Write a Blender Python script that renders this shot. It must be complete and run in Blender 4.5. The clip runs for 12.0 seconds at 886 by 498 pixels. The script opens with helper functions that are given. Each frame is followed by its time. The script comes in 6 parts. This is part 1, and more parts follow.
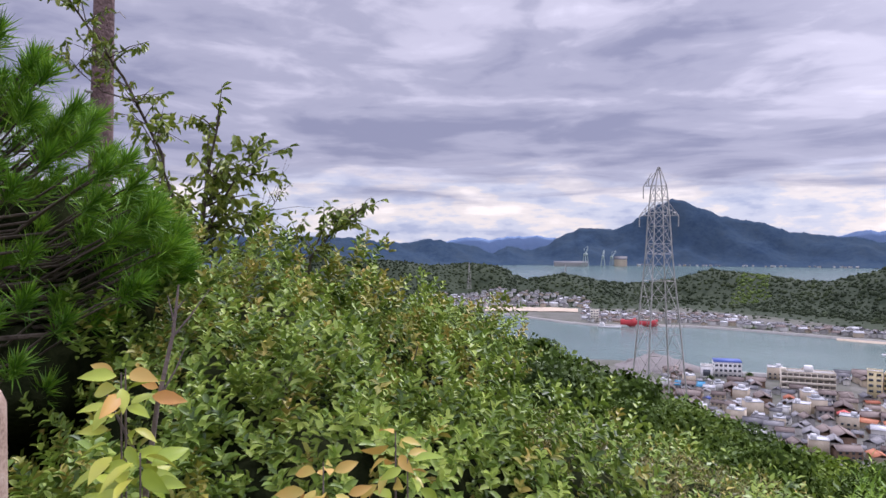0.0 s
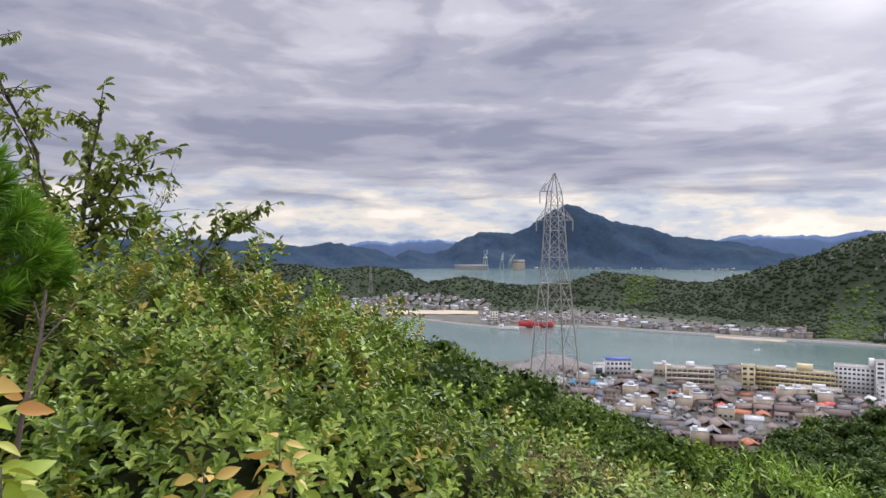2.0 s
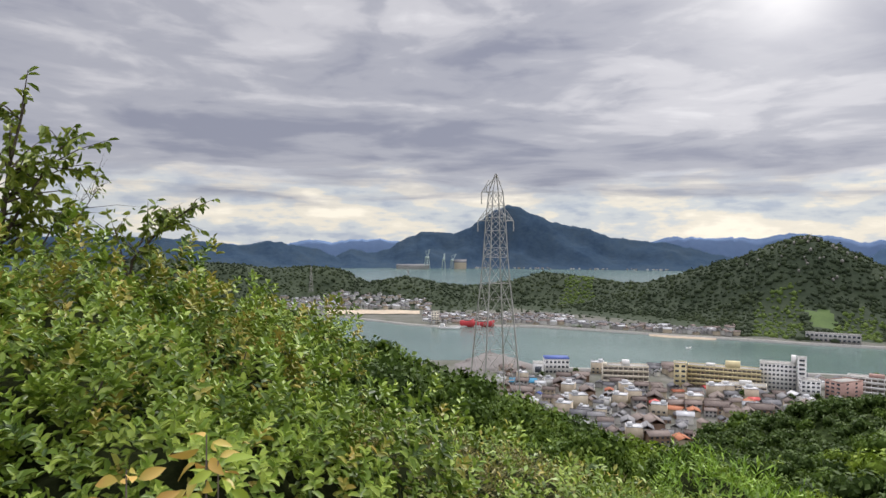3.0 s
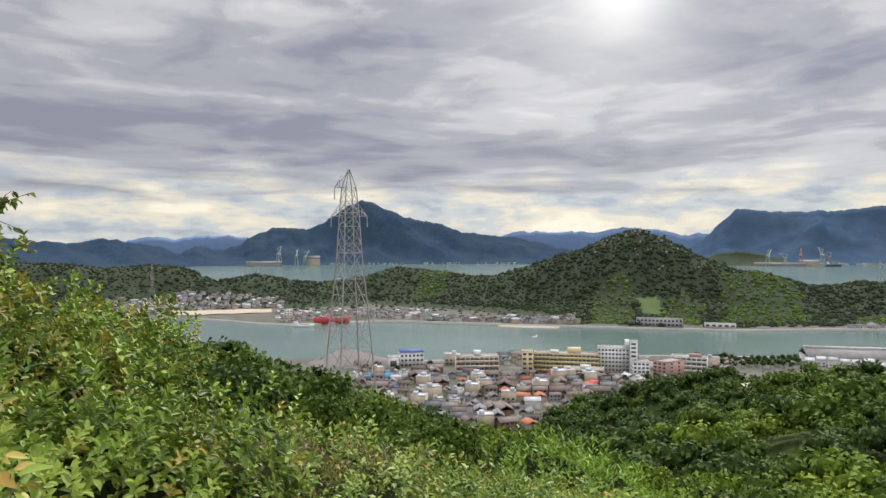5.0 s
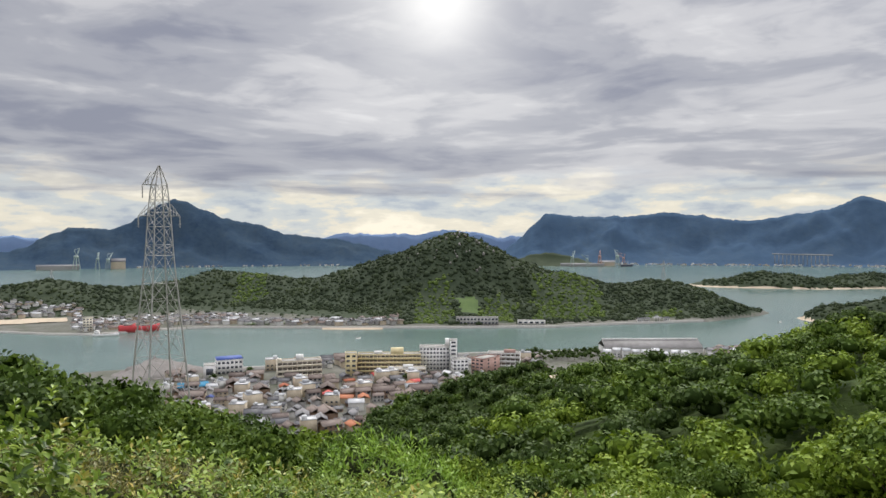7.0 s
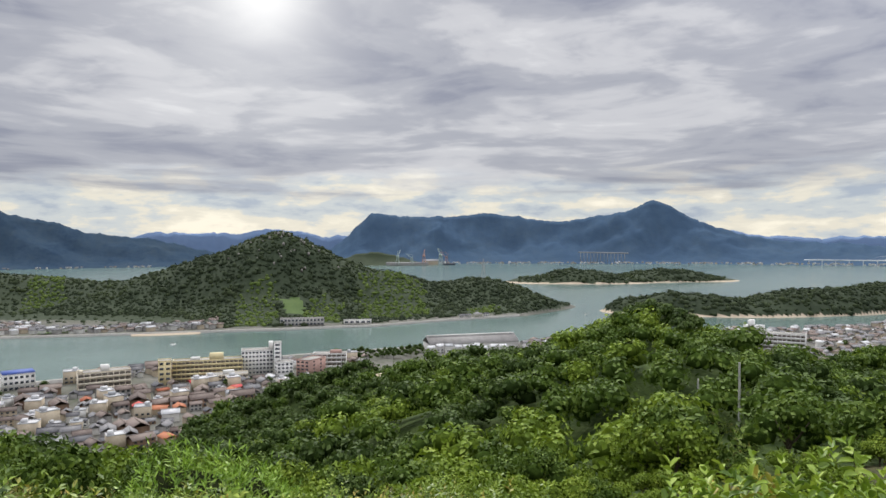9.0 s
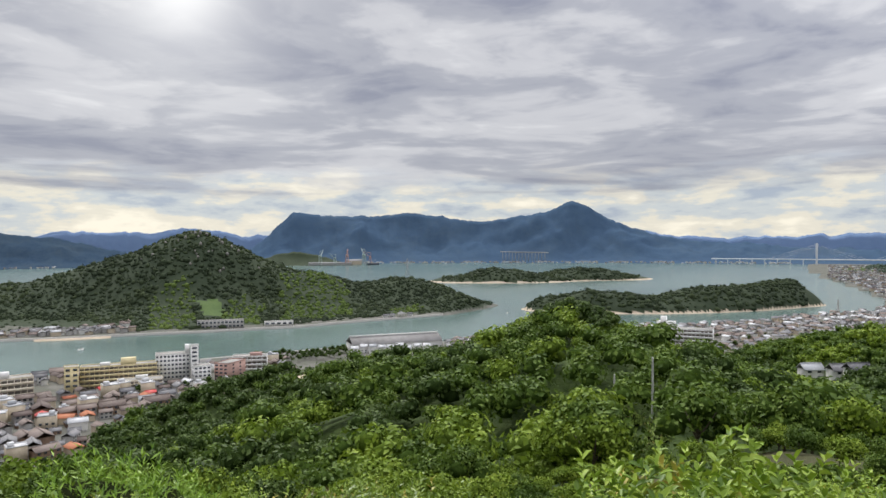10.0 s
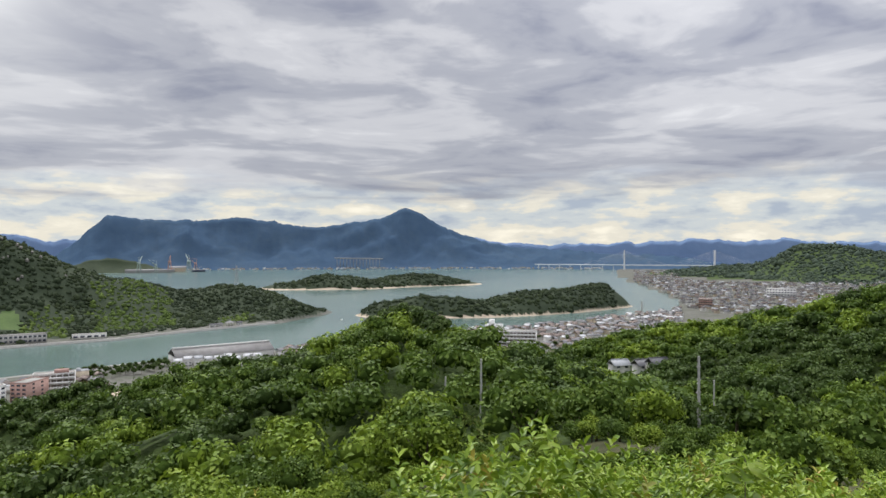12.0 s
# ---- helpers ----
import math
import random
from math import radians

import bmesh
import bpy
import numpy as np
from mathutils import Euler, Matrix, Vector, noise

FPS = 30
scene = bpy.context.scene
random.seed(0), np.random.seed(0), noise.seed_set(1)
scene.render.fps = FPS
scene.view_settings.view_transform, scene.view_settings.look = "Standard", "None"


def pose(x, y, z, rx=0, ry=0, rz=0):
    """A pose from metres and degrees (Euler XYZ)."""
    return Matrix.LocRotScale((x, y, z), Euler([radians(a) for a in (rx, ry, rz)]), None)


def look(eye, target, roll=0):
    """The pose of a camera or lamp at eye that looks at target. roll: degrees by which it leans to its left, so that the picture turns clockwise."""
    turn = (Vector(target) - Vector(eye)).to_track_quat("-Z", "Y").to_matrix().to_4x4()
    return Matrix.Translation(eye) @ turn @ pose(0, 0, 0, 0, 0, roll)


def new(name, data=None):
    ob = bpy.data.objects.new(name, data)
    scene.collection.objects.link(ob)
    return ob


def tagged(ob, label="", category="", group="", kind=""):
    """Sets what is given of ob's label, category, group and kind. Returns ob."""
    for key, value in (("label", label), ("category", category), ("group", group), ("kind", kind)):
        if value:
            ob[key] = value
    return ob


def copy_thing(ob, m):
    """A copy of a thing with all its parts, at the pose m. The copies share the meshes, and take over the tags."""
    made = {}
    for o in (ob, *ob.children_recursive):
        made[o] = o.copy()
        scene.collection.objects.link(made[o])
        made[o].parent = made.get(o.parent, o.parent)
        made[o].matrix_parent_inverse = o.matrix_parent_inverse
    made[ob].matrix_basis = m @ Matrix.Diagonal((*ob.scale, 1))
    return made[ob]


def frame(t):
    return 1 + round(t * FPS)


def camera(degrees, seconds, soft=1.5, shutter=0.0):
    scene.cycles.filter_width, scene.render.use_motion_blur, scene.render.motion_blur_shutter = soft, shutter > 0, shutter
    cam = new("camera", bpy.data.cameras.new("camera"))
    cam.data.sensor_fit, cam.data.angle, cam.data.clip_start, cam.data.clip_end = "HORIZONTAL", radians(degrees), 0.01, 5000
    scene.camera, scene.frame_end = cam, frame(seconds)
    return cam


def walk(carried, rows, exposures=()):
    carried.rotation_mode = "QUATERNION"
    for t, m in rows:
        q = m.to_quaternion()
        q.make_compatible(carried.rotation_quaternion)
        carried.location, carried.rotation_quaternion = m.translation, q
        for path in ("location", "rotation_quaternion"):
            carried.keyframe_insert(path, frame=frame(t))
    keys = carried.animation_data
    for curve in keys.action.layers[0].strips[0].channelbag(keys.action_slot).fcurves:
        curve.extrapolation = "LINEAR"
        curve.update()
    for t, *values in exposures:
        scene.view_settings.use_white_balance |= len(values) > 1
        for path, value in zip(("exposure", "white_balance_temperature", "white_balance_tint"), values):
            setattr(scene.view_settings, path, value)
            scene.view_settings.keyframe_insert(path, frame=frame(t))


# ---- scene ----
# ---- camera ----
EYE = 128.0  # height of the lookout's eye above the sea
cam = camera(66.0, 12.0)
PATH = [
    (0.0, pose(0.000, 0.000, 128.000, 89.57, 0.07, 0.00)),
    (0.5, pose(0.009, -0.008, 127.999, 89.66, 0.18, -1.56)),
    (1.0, pose(0.018, -0.016, 127.999, 89.64, 0.28, -3.71)),
    (1.5, pose(0.026, -0.025, 128.001, 89.73, 0.25, -5.80)),
    (2.0, pose(0.037, -0.038, 128.000, 89.86, 0.05, -8.26)),
    (2.5, pose(0.047, -0.051, 127.999, 89.93, -0.17, -10.73)),
    (4.5, pose(0.109, -0.117, 127.996, 89.40, -0.10, -21.63)),
    (5.0, pose(0.128, -0.139, 127.997, 89.47, 0.25, -25.33)),
    (5.5, pose(0.146, -0.165, 127.996, 89.62, 0.41, -28.95)),
    (6.0, pose(0.164, -0.192, 127.998, 89.80, 0.48, -32.54)),
    (6.5, pose(0.172, -0.206, 127.998, 89.78, 0.24, -36.23)),
    (7.0, pose(0.176, -0.222, 127.999, 89.58, 0.15, -40.06)),
    (9.0, pose(0.193, -0.299, 128.013, 89.49, 0.22, -54.60)),
    (9.5, pose(0.192, -0.311, 128.016, 89.47, 0.10, -57.82)),
    (10.0, pose(0.186, -0.326, 128.017, 89.44, 0.23, -61.00)),
    (10.5, pose(0.178, -0.339, 128.018, 89.49, 0.39, -64.34)),
    (11.0, pose(0.172, -0.356, 128.020, 89.63, 0.35, -67.67)),
    (11.5, pose(0.160, -0.376, 128.021, 89.79, 0.18, -71.13)),
    (12.0, pose(0.135, -0.415, 128.023, 89.93, 0.04, -74.83)),
]
walk(cam, PATH, [(0.0, 0.14, 5800, 27), (1.5, 0.10, 6000, 21), (2.5, 0.06, 6300, 14), (4.5, 0.02, 6500, 10), (5.5, 0.0, 6500, 9), (12.0, 0.0, 6350, 9)])

# ---- world and sun ----
SUN_AZ, SUN_EL = 40.0, 50.0


def build_world():
    world = bpy.data.worlds.new("cloudy_sky")
    scene.world = world
    world.use_nodes = True
    nt = world.node_tree
    nt.nodes.clear()
    N, L = nt.nodes.new, nt.links.new

    def math_node(op, a, b=None, c=None):
        n = N("ShaderNodeMath")
        n.operation = op
        for i, v in enumerate((a, b, c)):
            if v is None:
                continue
            if isinstance(v, (int, float)):
                n.inputs[i].default_value = v
            else:
                L(v, n.inputs[i])
        return n.outputs[0]

    def ramp(fac, stops, mode="EASE"):
        n = N("ShaderNodeValToRGB")
        n.color_ramp.interpolation = mode
        el = n.color_ramp.elements
        while len(el) < len(stops):
            el.new(0.5)
        for e, (p, c) in zip(el, stops):
            e.position, e.color = p, (*c, 1)
        L(fac, n.inputs[0])
        return n.outputs[0]

    def mix(fac, a, b, mode="MIX"):
        n = N("ShaderNodeMix")
        n.data_type, n.blend_type = "RGBA", mode
        for sock, v in ((n.inputs[0], fac), (n.inputs[6], a), (n.inputs[7], b)):
            if isinstance(v, (int, float)):
                sock.default_value = v
            elif isinstance(v, tuple):
                sock.default_value = (*v, 1)
            else:
                L(v, sock)
        return n.outputs[2]

    coord = N("ShaderNodeTexCoord").outputs["Generated"]
    sep = N("ShaderNodeSeparateXYZ")
    L(coord, sep.inputs[0])
    x, y, z = sep.outputs
    zc = math_node("MAXIMUM", z, 0.0)
    # long streaks that flatten towards the horizon
    flat = math_node("SQRT", math_node("ADD", math_node("MULTIPLY", x, x), math_node("ADD", math_node("MULTIPLY", y, y), 1e-4)))
    turn = N("ShaderNodeCombineXYZ")
    L(math_node("MULTIPLY", math_node("DIVIDE", x, flat), 1.9), turn.inputs[0])
    L(math_node("MULTIPLY", math_node("DIVIDE", y, flat), 1.9), turn.inputs[1])
    L(math_node("MULTIPLY", math_node("LOGARITHM", math_node("ADD", zc, 0.045), 2.71828), 2.1), turn.inputs[2])

    def cloud(scale, detail, rough, shift, distort=0.3):
        m = N("ShaderNodeMapping")
        m.inputs["Location"].default_value = shift
        L(turn.outputs[0], m.inputs[0])
        n = N("ShaderNodeTexNoise")
        n.inputs["Scale"].default_value = scale
        n.inputs["Detail"].default_value = detail
        n.inputs["Roughness"].default_value = rough
        n.inputs["Distortion"].default_value = distort
        L(m.outputs[0], n.inputs["Vector"])
        return n.outputs[0]

    big = cloud(1.15, 3, 0.5, (8.4, 3.9, 0.2))
    mid = cloud(2.5, 6, 0.52, (4.3, 5.2, 1.4), 0.5)
    fine = cloud(8.0, 4, 0.5, (1.2, 9.2, 3.0), 0.8)
    # the deck's underside is thickest a little above its far edge
    off = math_node("MULTIPLY", math_node("SUBTRACT", zc, 0.15), 9.0)
    belly = math_node("MULTIPLY", math_node("POWER", 2.71828, math_node("MULTIPLY", math_node("MULTIPLY", off, off), -1.0)), 0.035)
    dens = math_node("ADD", belly, math_node("ADD", math_node("MULTIPLY", big, 0.44), math_node("ADD", math_node("MULTIPLY", mid, 0.46), math_node("MULTIPLY", fine, 0.10))))
    deck = ramp(dens, [(0.38, (0.72, 0.71, 0.72)), (0.46, (0.57, 0.565, 0.59)), (0.54, (0.40, 0.405, 0.45)), (0.64, (0.27, 0.28, 0.345))])
    # low warm band between the deck and the hills, with puffs of its own
    comb2 = N("ShaderNodeCombineXYZ")
    L(x, comb2.inputs[0])
    L(y, comb2.inputs[1])
    L(math_node("MULTIPLY", z, 3.6), comb2.inputs[2])
    puff = N("ShaderNodeTexNoise")
    puff.inputs["Scale"].default_value = 9.0
    puff.inputs["Detail"].default_value = 7
    puff.inputs["Roughness"].default_value = 0.55
    L(comb2.outputs[0], puff.inputs["Vector"])
    low = ramp(puff.outputs[0], [(0.36, (0.40, 0.45, 0.53)), (0.48, (0.58, 0.61, 0.62)), (0.56, (0.78, 0.73, 0.62)), (0.68, (0.96, 0.89, 0.74))])
    edge = math_node("ADD", zc, math_node("MULTIPLY", math_node("SUBTRACT", mid, 0.5), 0.12))
    high = N("ShaderNodeMapRange")
    high.interpolation_type = "SMOOTHSTEP"
    high.inputs["From Min"].default_value, high.inputs["From Max"].default_value = 0.055, 0.115
    L(edge, high.inputs[0])
    sky = mix(high.outputs[0], low, deck)
    # brighter round the veiled sun
    d = N("ShaderNodeVectorMath")
    d.operation = "DOT_PRODUCT"
    d.inputs[1].default_value = (math.sin(radians(SUN_AZ)) * math.cos(radians(19.5)), math.cos(radians(SUN_AZ)) * math.cos(radians(19.5)), math.sin(radians(19.5)))
    L(coord, d.inputs[0])
    glow = math_node("POWER", math_node("MAXIMUM", d.outputs["Value"], 0.0), 90.0)
    sky = mix(math_node("MULTIPLY", glow, 0.42), sky, (1.0, 0.98, 0.95))
    spot = math_node("POWER", math_node("MAXIMUM", d.outputs["Value"], 0.0), 620.0)
    sky = mix(math_node("MULTIPLY", spot, 0.6), sky, (1.25, 1.22, 1.18))
    wide = math_node("POWER", math_node("MAXIMUM", d.outputs["Value"], 0.0), 7.0)
    side = N("ShaderNodeVectorMath")
    side.operation = "DOT_PRODUCT"
    side.inputs[1].default_value = (math.sin(radians(104)) * math.cos(radians(42)), math.cos(radians(104)) * math.cos(radians(42)), math.sin(radians(42)))
    L(coord, side.inputs[0])
    thin = math_node("POWER", math_node("MAXIMUM", side.outputs["Value"], 0.0), 9.0)
    # overcast law: the zenith about three times as bright as the horizon
    gain = math_node("ADD", math_node("MULTIPLY", math_node("MAXIMUM", math_node("SUBTRACT", z, 0.34), 0.0), 4.2), math_node("ADD", math_node("MULTIPLY", thin, 0.8), math_node("ADD", 1.05, math_node("MULTIPLY", wide, 0.10))))
    scaled = N("ShaderNodeVectorMath")
    scaled.operation = "SCALE"
    L(sky, scaled.inputs[0])
    L(gain, scaled.inputs["Scale"])
    bg = N("ShaderNodeBackground")
    L(scaled.outputs[0], bg.inputs[0])
    nishita = N("ShaderNodeTexSky")
    nishita.sky_type, nishita.sun_disc = "NISHITA", False
    nishita.sun_elevation, nishita.sun_rotation = radians(SUN_EL), radians(SUN_AZ)
    bg2 = N("ShaderNodeBackground")
    L(nishita.outputs[0], bg2.inputs[0])
    bg2.inputs[1].default_value = 0.06
    cover = N("ShaderNodeMixShader")
    cover.inputs[0].default_value = 0.93
    L(bg2.outputs[0], cover.inputs[1])
    L(bg.outputs[0], cover.inputs[2])
    L(cover.outputs[0], N("ShaderNodeOutputWorld").inputs[0])


build_world()
sun_data = bpy.data.lights.new("sun", "SUN")
sun_data.energy, sun_data.angle, sun_data.color = 2.1, radians(14), (1.0, 0.95, 0.86)
sun = new("sun", sun_data)
sun.matrix_world = look((0, 0, 400), (-math.sin(radians(SUN_AZ)) * 100, -math.cos(radians(SUN_AZ)) * 100, 400 - 100 * math.tan(radians(SUN_EL))))


# ---- materials ----
def mat(name, a, b, rough=0.8, scale=4.0, bump=0.2, c=None, spec=0.3, metal=0.0, trans=0.0, per="none", coords="Object", bscale=None, spread=0.25):
    """Two or three tones mixed by noise at two scales, with a fine bump; trans lets light through leaves."""
    m = bpy.data.materials.new(name)
    m.use_nodes = True
    nt = m.node_tree
    nt.nodes.clear()
    N, L = nt.nodes.new, nt.links.new
    out = N("ShaderNodeOutputMaterial")
    p = N("ShaderNodeBsdfPrincipled")
    p.inputs["Roughness"].default_value, p.inputs["Metallic"].default_value = rough, metal
    p.inputs["Specular IOR Level"].default_value = spec
    tc = N("ShaderNodeTexCoord").outputs[coords] if coords != "World" else N("ShaderNodeNewGeometry").outputs["Position"]
    n1, n2 = N("ShaderNodeTexNoise"), N("ShaderNodeTexNoise")
    n1.inputs["Scale"].default_value, n2.inputs["Scale"].default_value = scale, scale * 7.3
    n1.inputs["Detail"].default_value = n2.inputs["Detail"].default_value = 4
    L(tc, n1.inputs["Vector"])
    L(tc, n2.inputs["Vector"])
    mx = N("ShaderNodeMath")
    mx.operation = "MULTIPLY_ADD"
    L(n2.outputs[0], mx.inputs[0])
    mx.inputs[1].default_value = 0.45
    half = N("ShaderNodeMath")
    half.operation = "MULTIPLY"
    half.inputs[1].default_value = 0.55
    L(n1.outputs[0], half.inputs[0])
    L(half.outputs[0], mx.inputs[2])
    fac = mx.outputs[0]
    if per != "none":
        rnd = N("ShaderNodeObjectInfo").outputs["Random"] if per == "object" else N("ShaderNodeNewGeometry").outputs["Random Per Island"]
        ad = N("ShaderNodeMath")
        ad.operation = "MULTIPLY_ADD"
        sb = N("ShaderNodeMath")
        sb.operation = "SUBTRACT"
        L(rnd, sb.inputs[0])
        sb.inputs[1].default_value = 0.5
        L(sb.outputs[0], ad.inputs[0])
        ad.inputs[1].default_value = spread * 2
        L(fac, ad.inputs[2])
        fac = ad.outputs[0]
    r = N("ShaderNodeValToRGB")
    stops = [(0.34, a), (0.66, b)] if c is None else [(0.30, a), (0.5, b), (0.72, c)]
    while len(r.color_ramp.elements) < len(stops):
        r.color_ramp.elements.new(0.5)
    for e, (pos, col) in zip(r.color_ramp.elements, stops):
        e.position, e.color = pos, (*col, 1)
    L(fac, r.inputs[0])
    L(r.outputs[0], p.inputs["Base Color"])
    if bump:
        bm = N("ShaderNodeBump")
        bm.inputs["Strength"].default_value = bump
        if bscale:
            n3 = N("ShaderNodeTexNoise")
            n3.inputs["Scale"].default_value = bscale
            n3.inputs["Detail"].default_value = 5
            L(tc, n3.inputs["Vector"])
            L(n3.outputs[0], bm.inputs["Height"])
            bm.inputs["Distance"].default_value = 0.3 / bscale
        else:
            L(fac, bm.inputs["Height"])
            bm.inputs["Distance"].default_value = 0.3 / scale
        L(bm.outputs[0], p.inputs["Normal"])
    shader = p.outputs[0]
    if trans:
        t = N("ShaderNodeBsdfTranslucent")
        L(r.outputs[0], t.inputs[0])
        ms = N("ShaderNodeMixShader")
        ms.inputs[0].default_value = trans
        L(shader, ms.inputs[1])
        L(t.outputs[0], ms.inputs[2])
        shader = ms.outputs[0]
    L(shader, out.inputs[0])
    return m


M_SOIL = mat("hill_soil", (0.035, 0.045, 0.015), (0.09, 0.08, 0.035), 0.95, 0.5, 0.4, coords="World")
M_SHORE_LAND = mat("settled_land", (0.06, 0.075, 0.035), (0.12, 0.12, 0.10), 0.9, 0.03, 0.0, (0.20, 0.19, 0.17), coords="World")
M_FOREST_FLOOR = mat("wooded_slope", (0.026, 0.048, 0.010), (0.075, 0.112, 0.024), 0.95, 0.12, 1.0, coords="World", bscale=0.8)
# the blue of distance haze is put into both mountain colours
M_MOUNTAIN = mat("wooded_mountain_haze_tint", (0.030, 0.053, 0.090), (0.044, 0.071, 0.106), 1.0, 0.006, 0.45, (0.058, 0.082, 0.106), 0.0, coords="World", bscale=0.02)
M_MOUNTAIN_FAR = mat("mountain_painted_haze", (0.054, 0.092, 0.152), (0.062, 0.102, 0.160), 1.0, 0.004, 0.35, (0.074, 0.112, 0.160), 0.0, coords="World", bscale=0.02)
M_ISLE_FLOOR = mat("island_forest_floor", (0.030, 0.044, 0.024), (0.046, 0.062, 0.032), 0.95, 0.015, 0.5, coords="World", bscale=0.12)
# pale blue base colour carries the haze of the farthest ranges
M_FARHAZE = mat("range_painted_haze", (0.16, 0.24, 0.39), (0.19, 0.27, 0.42), 1.0, 0.003, 0.2, spec=0.0, coords="World", bscale=0.01)
M_SAND = mat("pale_sand", (0.42, 0.34, 0.25), (0.56, 0.47, 0.36), 0.95, 0.05, 0.1, coords="World")
M_CONCRETE = mat("grey_concrete", (0.27, 0.26, 0.24), (0.42, 0.40, 0.37), 0.85, 0.4, 0.15, coords="World")
M_WOODS = mat("mixed_tree_crowns", (0.028, 0.040, 0.024), (0.041, 0.056, 0.029), 0.9, 0.010, 0.3, (0.064, 0.084, 0.036), 0.1, per="island", coords="World", bscale=0.8, spread=0.06)


def water_material():
    m = bpy.data.materials.new("sea_water")
    m.use_nodes = True
    nt = m.node_tree
    p = nt.nodes["Principled BSDF"]
    N, L = nt.nodes.new, nt.links.new
    p.inputs["Roughness"].default_value = 0.22
    p.inputs["IOR"].default_value = 1.33
    p.inputs["Specular IOR Level"].default_value = 0.42
    tc = N("ShaderNodeNewGeometry").outputs["Position"]
    big = N("ShaderNodeTexNoise")
    big.inputs["Scale"].default_value, big.inputs["Detail"].default_value = 0.004, 5
    L(tc, big.inputs["Vector"])
    r = N("ShaderNodeValToRGB")
    r.color_ramp.elements[0].position, r.color_ramp.elements[0].color = 0.35, (0.085, 0.14, 0.128, 1)
    r.color_ramp.elements[1].position, r.color_ramp.elements[1].color = 0.68, (0.125, 0.185, 0.165, 1)
    L(big.outputs[0], r.inputs[0])
    L(r.outputs[0], p.inputs["Base Color"])
    wave = N("ShaderNodeTexNoise")
    wave.inputs["Scale"].default_value, wave.inputs["Detail"].default_value = 0.25, 6
    L(tc, wave.inputs["Vector"])
    b = N("ShaderNodeBump")
    b.inputs["Strength"].default_value, b.inputs["Distance"].default_value = 0.6, 0.5
    L(wave.outputs[0], b.inputs["Height"])
    L(b.outputs[0], p.inputs["Normal"])
    return m


M_WATER = water_material()

# ---- helpers for building ----
def polar(az, r):
    a = radians(az)
    return r * math.sin(a), r * math.cos(a)


def mesh_from(name, verts, faces, materials, smooth=False):
    me = bpy.data.meshes.new(name)
    me.from_pydata([tuple(v) for v in verts], [], [tuple(f) for f in faces])
    for m in (materials if isinstance(materials, (list, tuple)) else [materials]):
        me.materials.append(m)
    if smooth:
        me.polygons.foreach_set("use_smooth", [True] * len(me.polygons))
    me.update()
    return me


def fractal(x, y, scale, octaves=4, seed=0.0):
    """Cheap smooth noise from rotated sines, about -1 to 1."""
    out, amp, tot = np.zeros_like(x, dtype=float), 1.0, 0.0
    for k in range(octaves):
        a, s = 0.9 + 1.7 * k + seed, scale * 1.93 ** k
        u = (x * math.cos(a) + y * math.sin(a)) * s + 3.1 * k + seed * 5
        v = (-x * math.sin(a) + y * math.cos(a)) * s + 1.7 * k - seed * 3
        out += amp * np.sin(u + 1.3 * np.sin(v * 0.7)) * np.cos(v + 0.9 * np.sin(u * 0.6))
        tot += amp
        amp *= 0.55
    return out / tot * 1.6


def seg_profile(x, y, pts):
    """Distance to a crest line of (azimuth, range, height) points, and the crest's height at the nearest place."""
    best = np.full(x.shape, 1e9)
    hz = np.zeros(x.shape)
    P = [(*polar(a, r), z) for a, r, z in pts]
    for (x0, y0, z0), (x1, y1, z1) in zip(P, P[1:]):
        dx, dy = x1 - x0, y1 - y0
        u = np.clip(((x - x0) * dx + (y - y0) * dy) / (dx * dx + dy * dy), 0, 1)
        d = np.hypot(x - x0 - u * dx, y - y0 - u * dy)
        closer = d < best
        best = np.where(closer, d, best)
        hz = np.where(closer, z0 + u * (z1 - z0), hz)
    return best, hz


def smax(a, b, k):
    h = np.clip(0.5 + 0.5 * (a - b) / k, 0, 1)
    return b + (a - b) * h + k * h * (1 - h)


def sheet(name, az0, az1, naz, rs, hfun, materials, pick=None, floor=None):
    """A polar patch of land round the lookout with heights from hfun."""
    az = np.radians(np.linspace(az0, az1, naz)) if naz else np.radians(az0)
    n, m = len(az), len(rs)
    A, R = np.meshgrid(az, rs, indexing="ij")
    X, Y = R * np.sin(A), R * np.cos(A)
    Z = hfun(X, Y)
    V = np.stack([X.ravel(), Y.ravel(), Z.ravel()], 1)
    i, j = np.meshgrid(np.arange(n - 1), np.arange(m - 1), indexing="ij")
    a = (i * m + j).ravel()
    F = np.stack([a, a + 1, a + m + 1, a + m], 1)
    if floor is not None:
        F = F[(V[F][:, :, 2].max(1) > floor)]
    me = mesh_from(name, V.tolist(), F.tolist(), materials, True)
    if pick is not None:
        c = V[F].mean(1)
        me.polygons.foreach_set("material_index", pick(c[:, 0], c[:, 1], c[:, 2]).astype(int))
    me.flip_normals()
    return new(name, me)


# ---- the hill, the town's plain and the sea ----
SPUR = [(180, 60, 128), (150, 6, 126.3), (100, 40, 115.5), (88, 75, 109), (78, 95, 105.5), (72, 150, 107), (61, 190, 92), (52, 225, 84), (45, 245, 76), (39, 270, 64), (34, 300, 48), (29, 340, 18)]
RIGHT_HILL = [(140, 220, 132), (108, 260, 109), (102, 285, 99), (95, 320, 90), (88, 380, 74), (80, 460, 35), (74, 540, 4)]
BRIDGE_HILL = [(93.4, 3300, 8), (97.2, 3300, 44), (99.5, 3300, 62), (100.9, 3300, 90), (102.3, 3300, 140), (104.3, 3200, 146), (108, 3000, 104), (125, 2800, 150)]


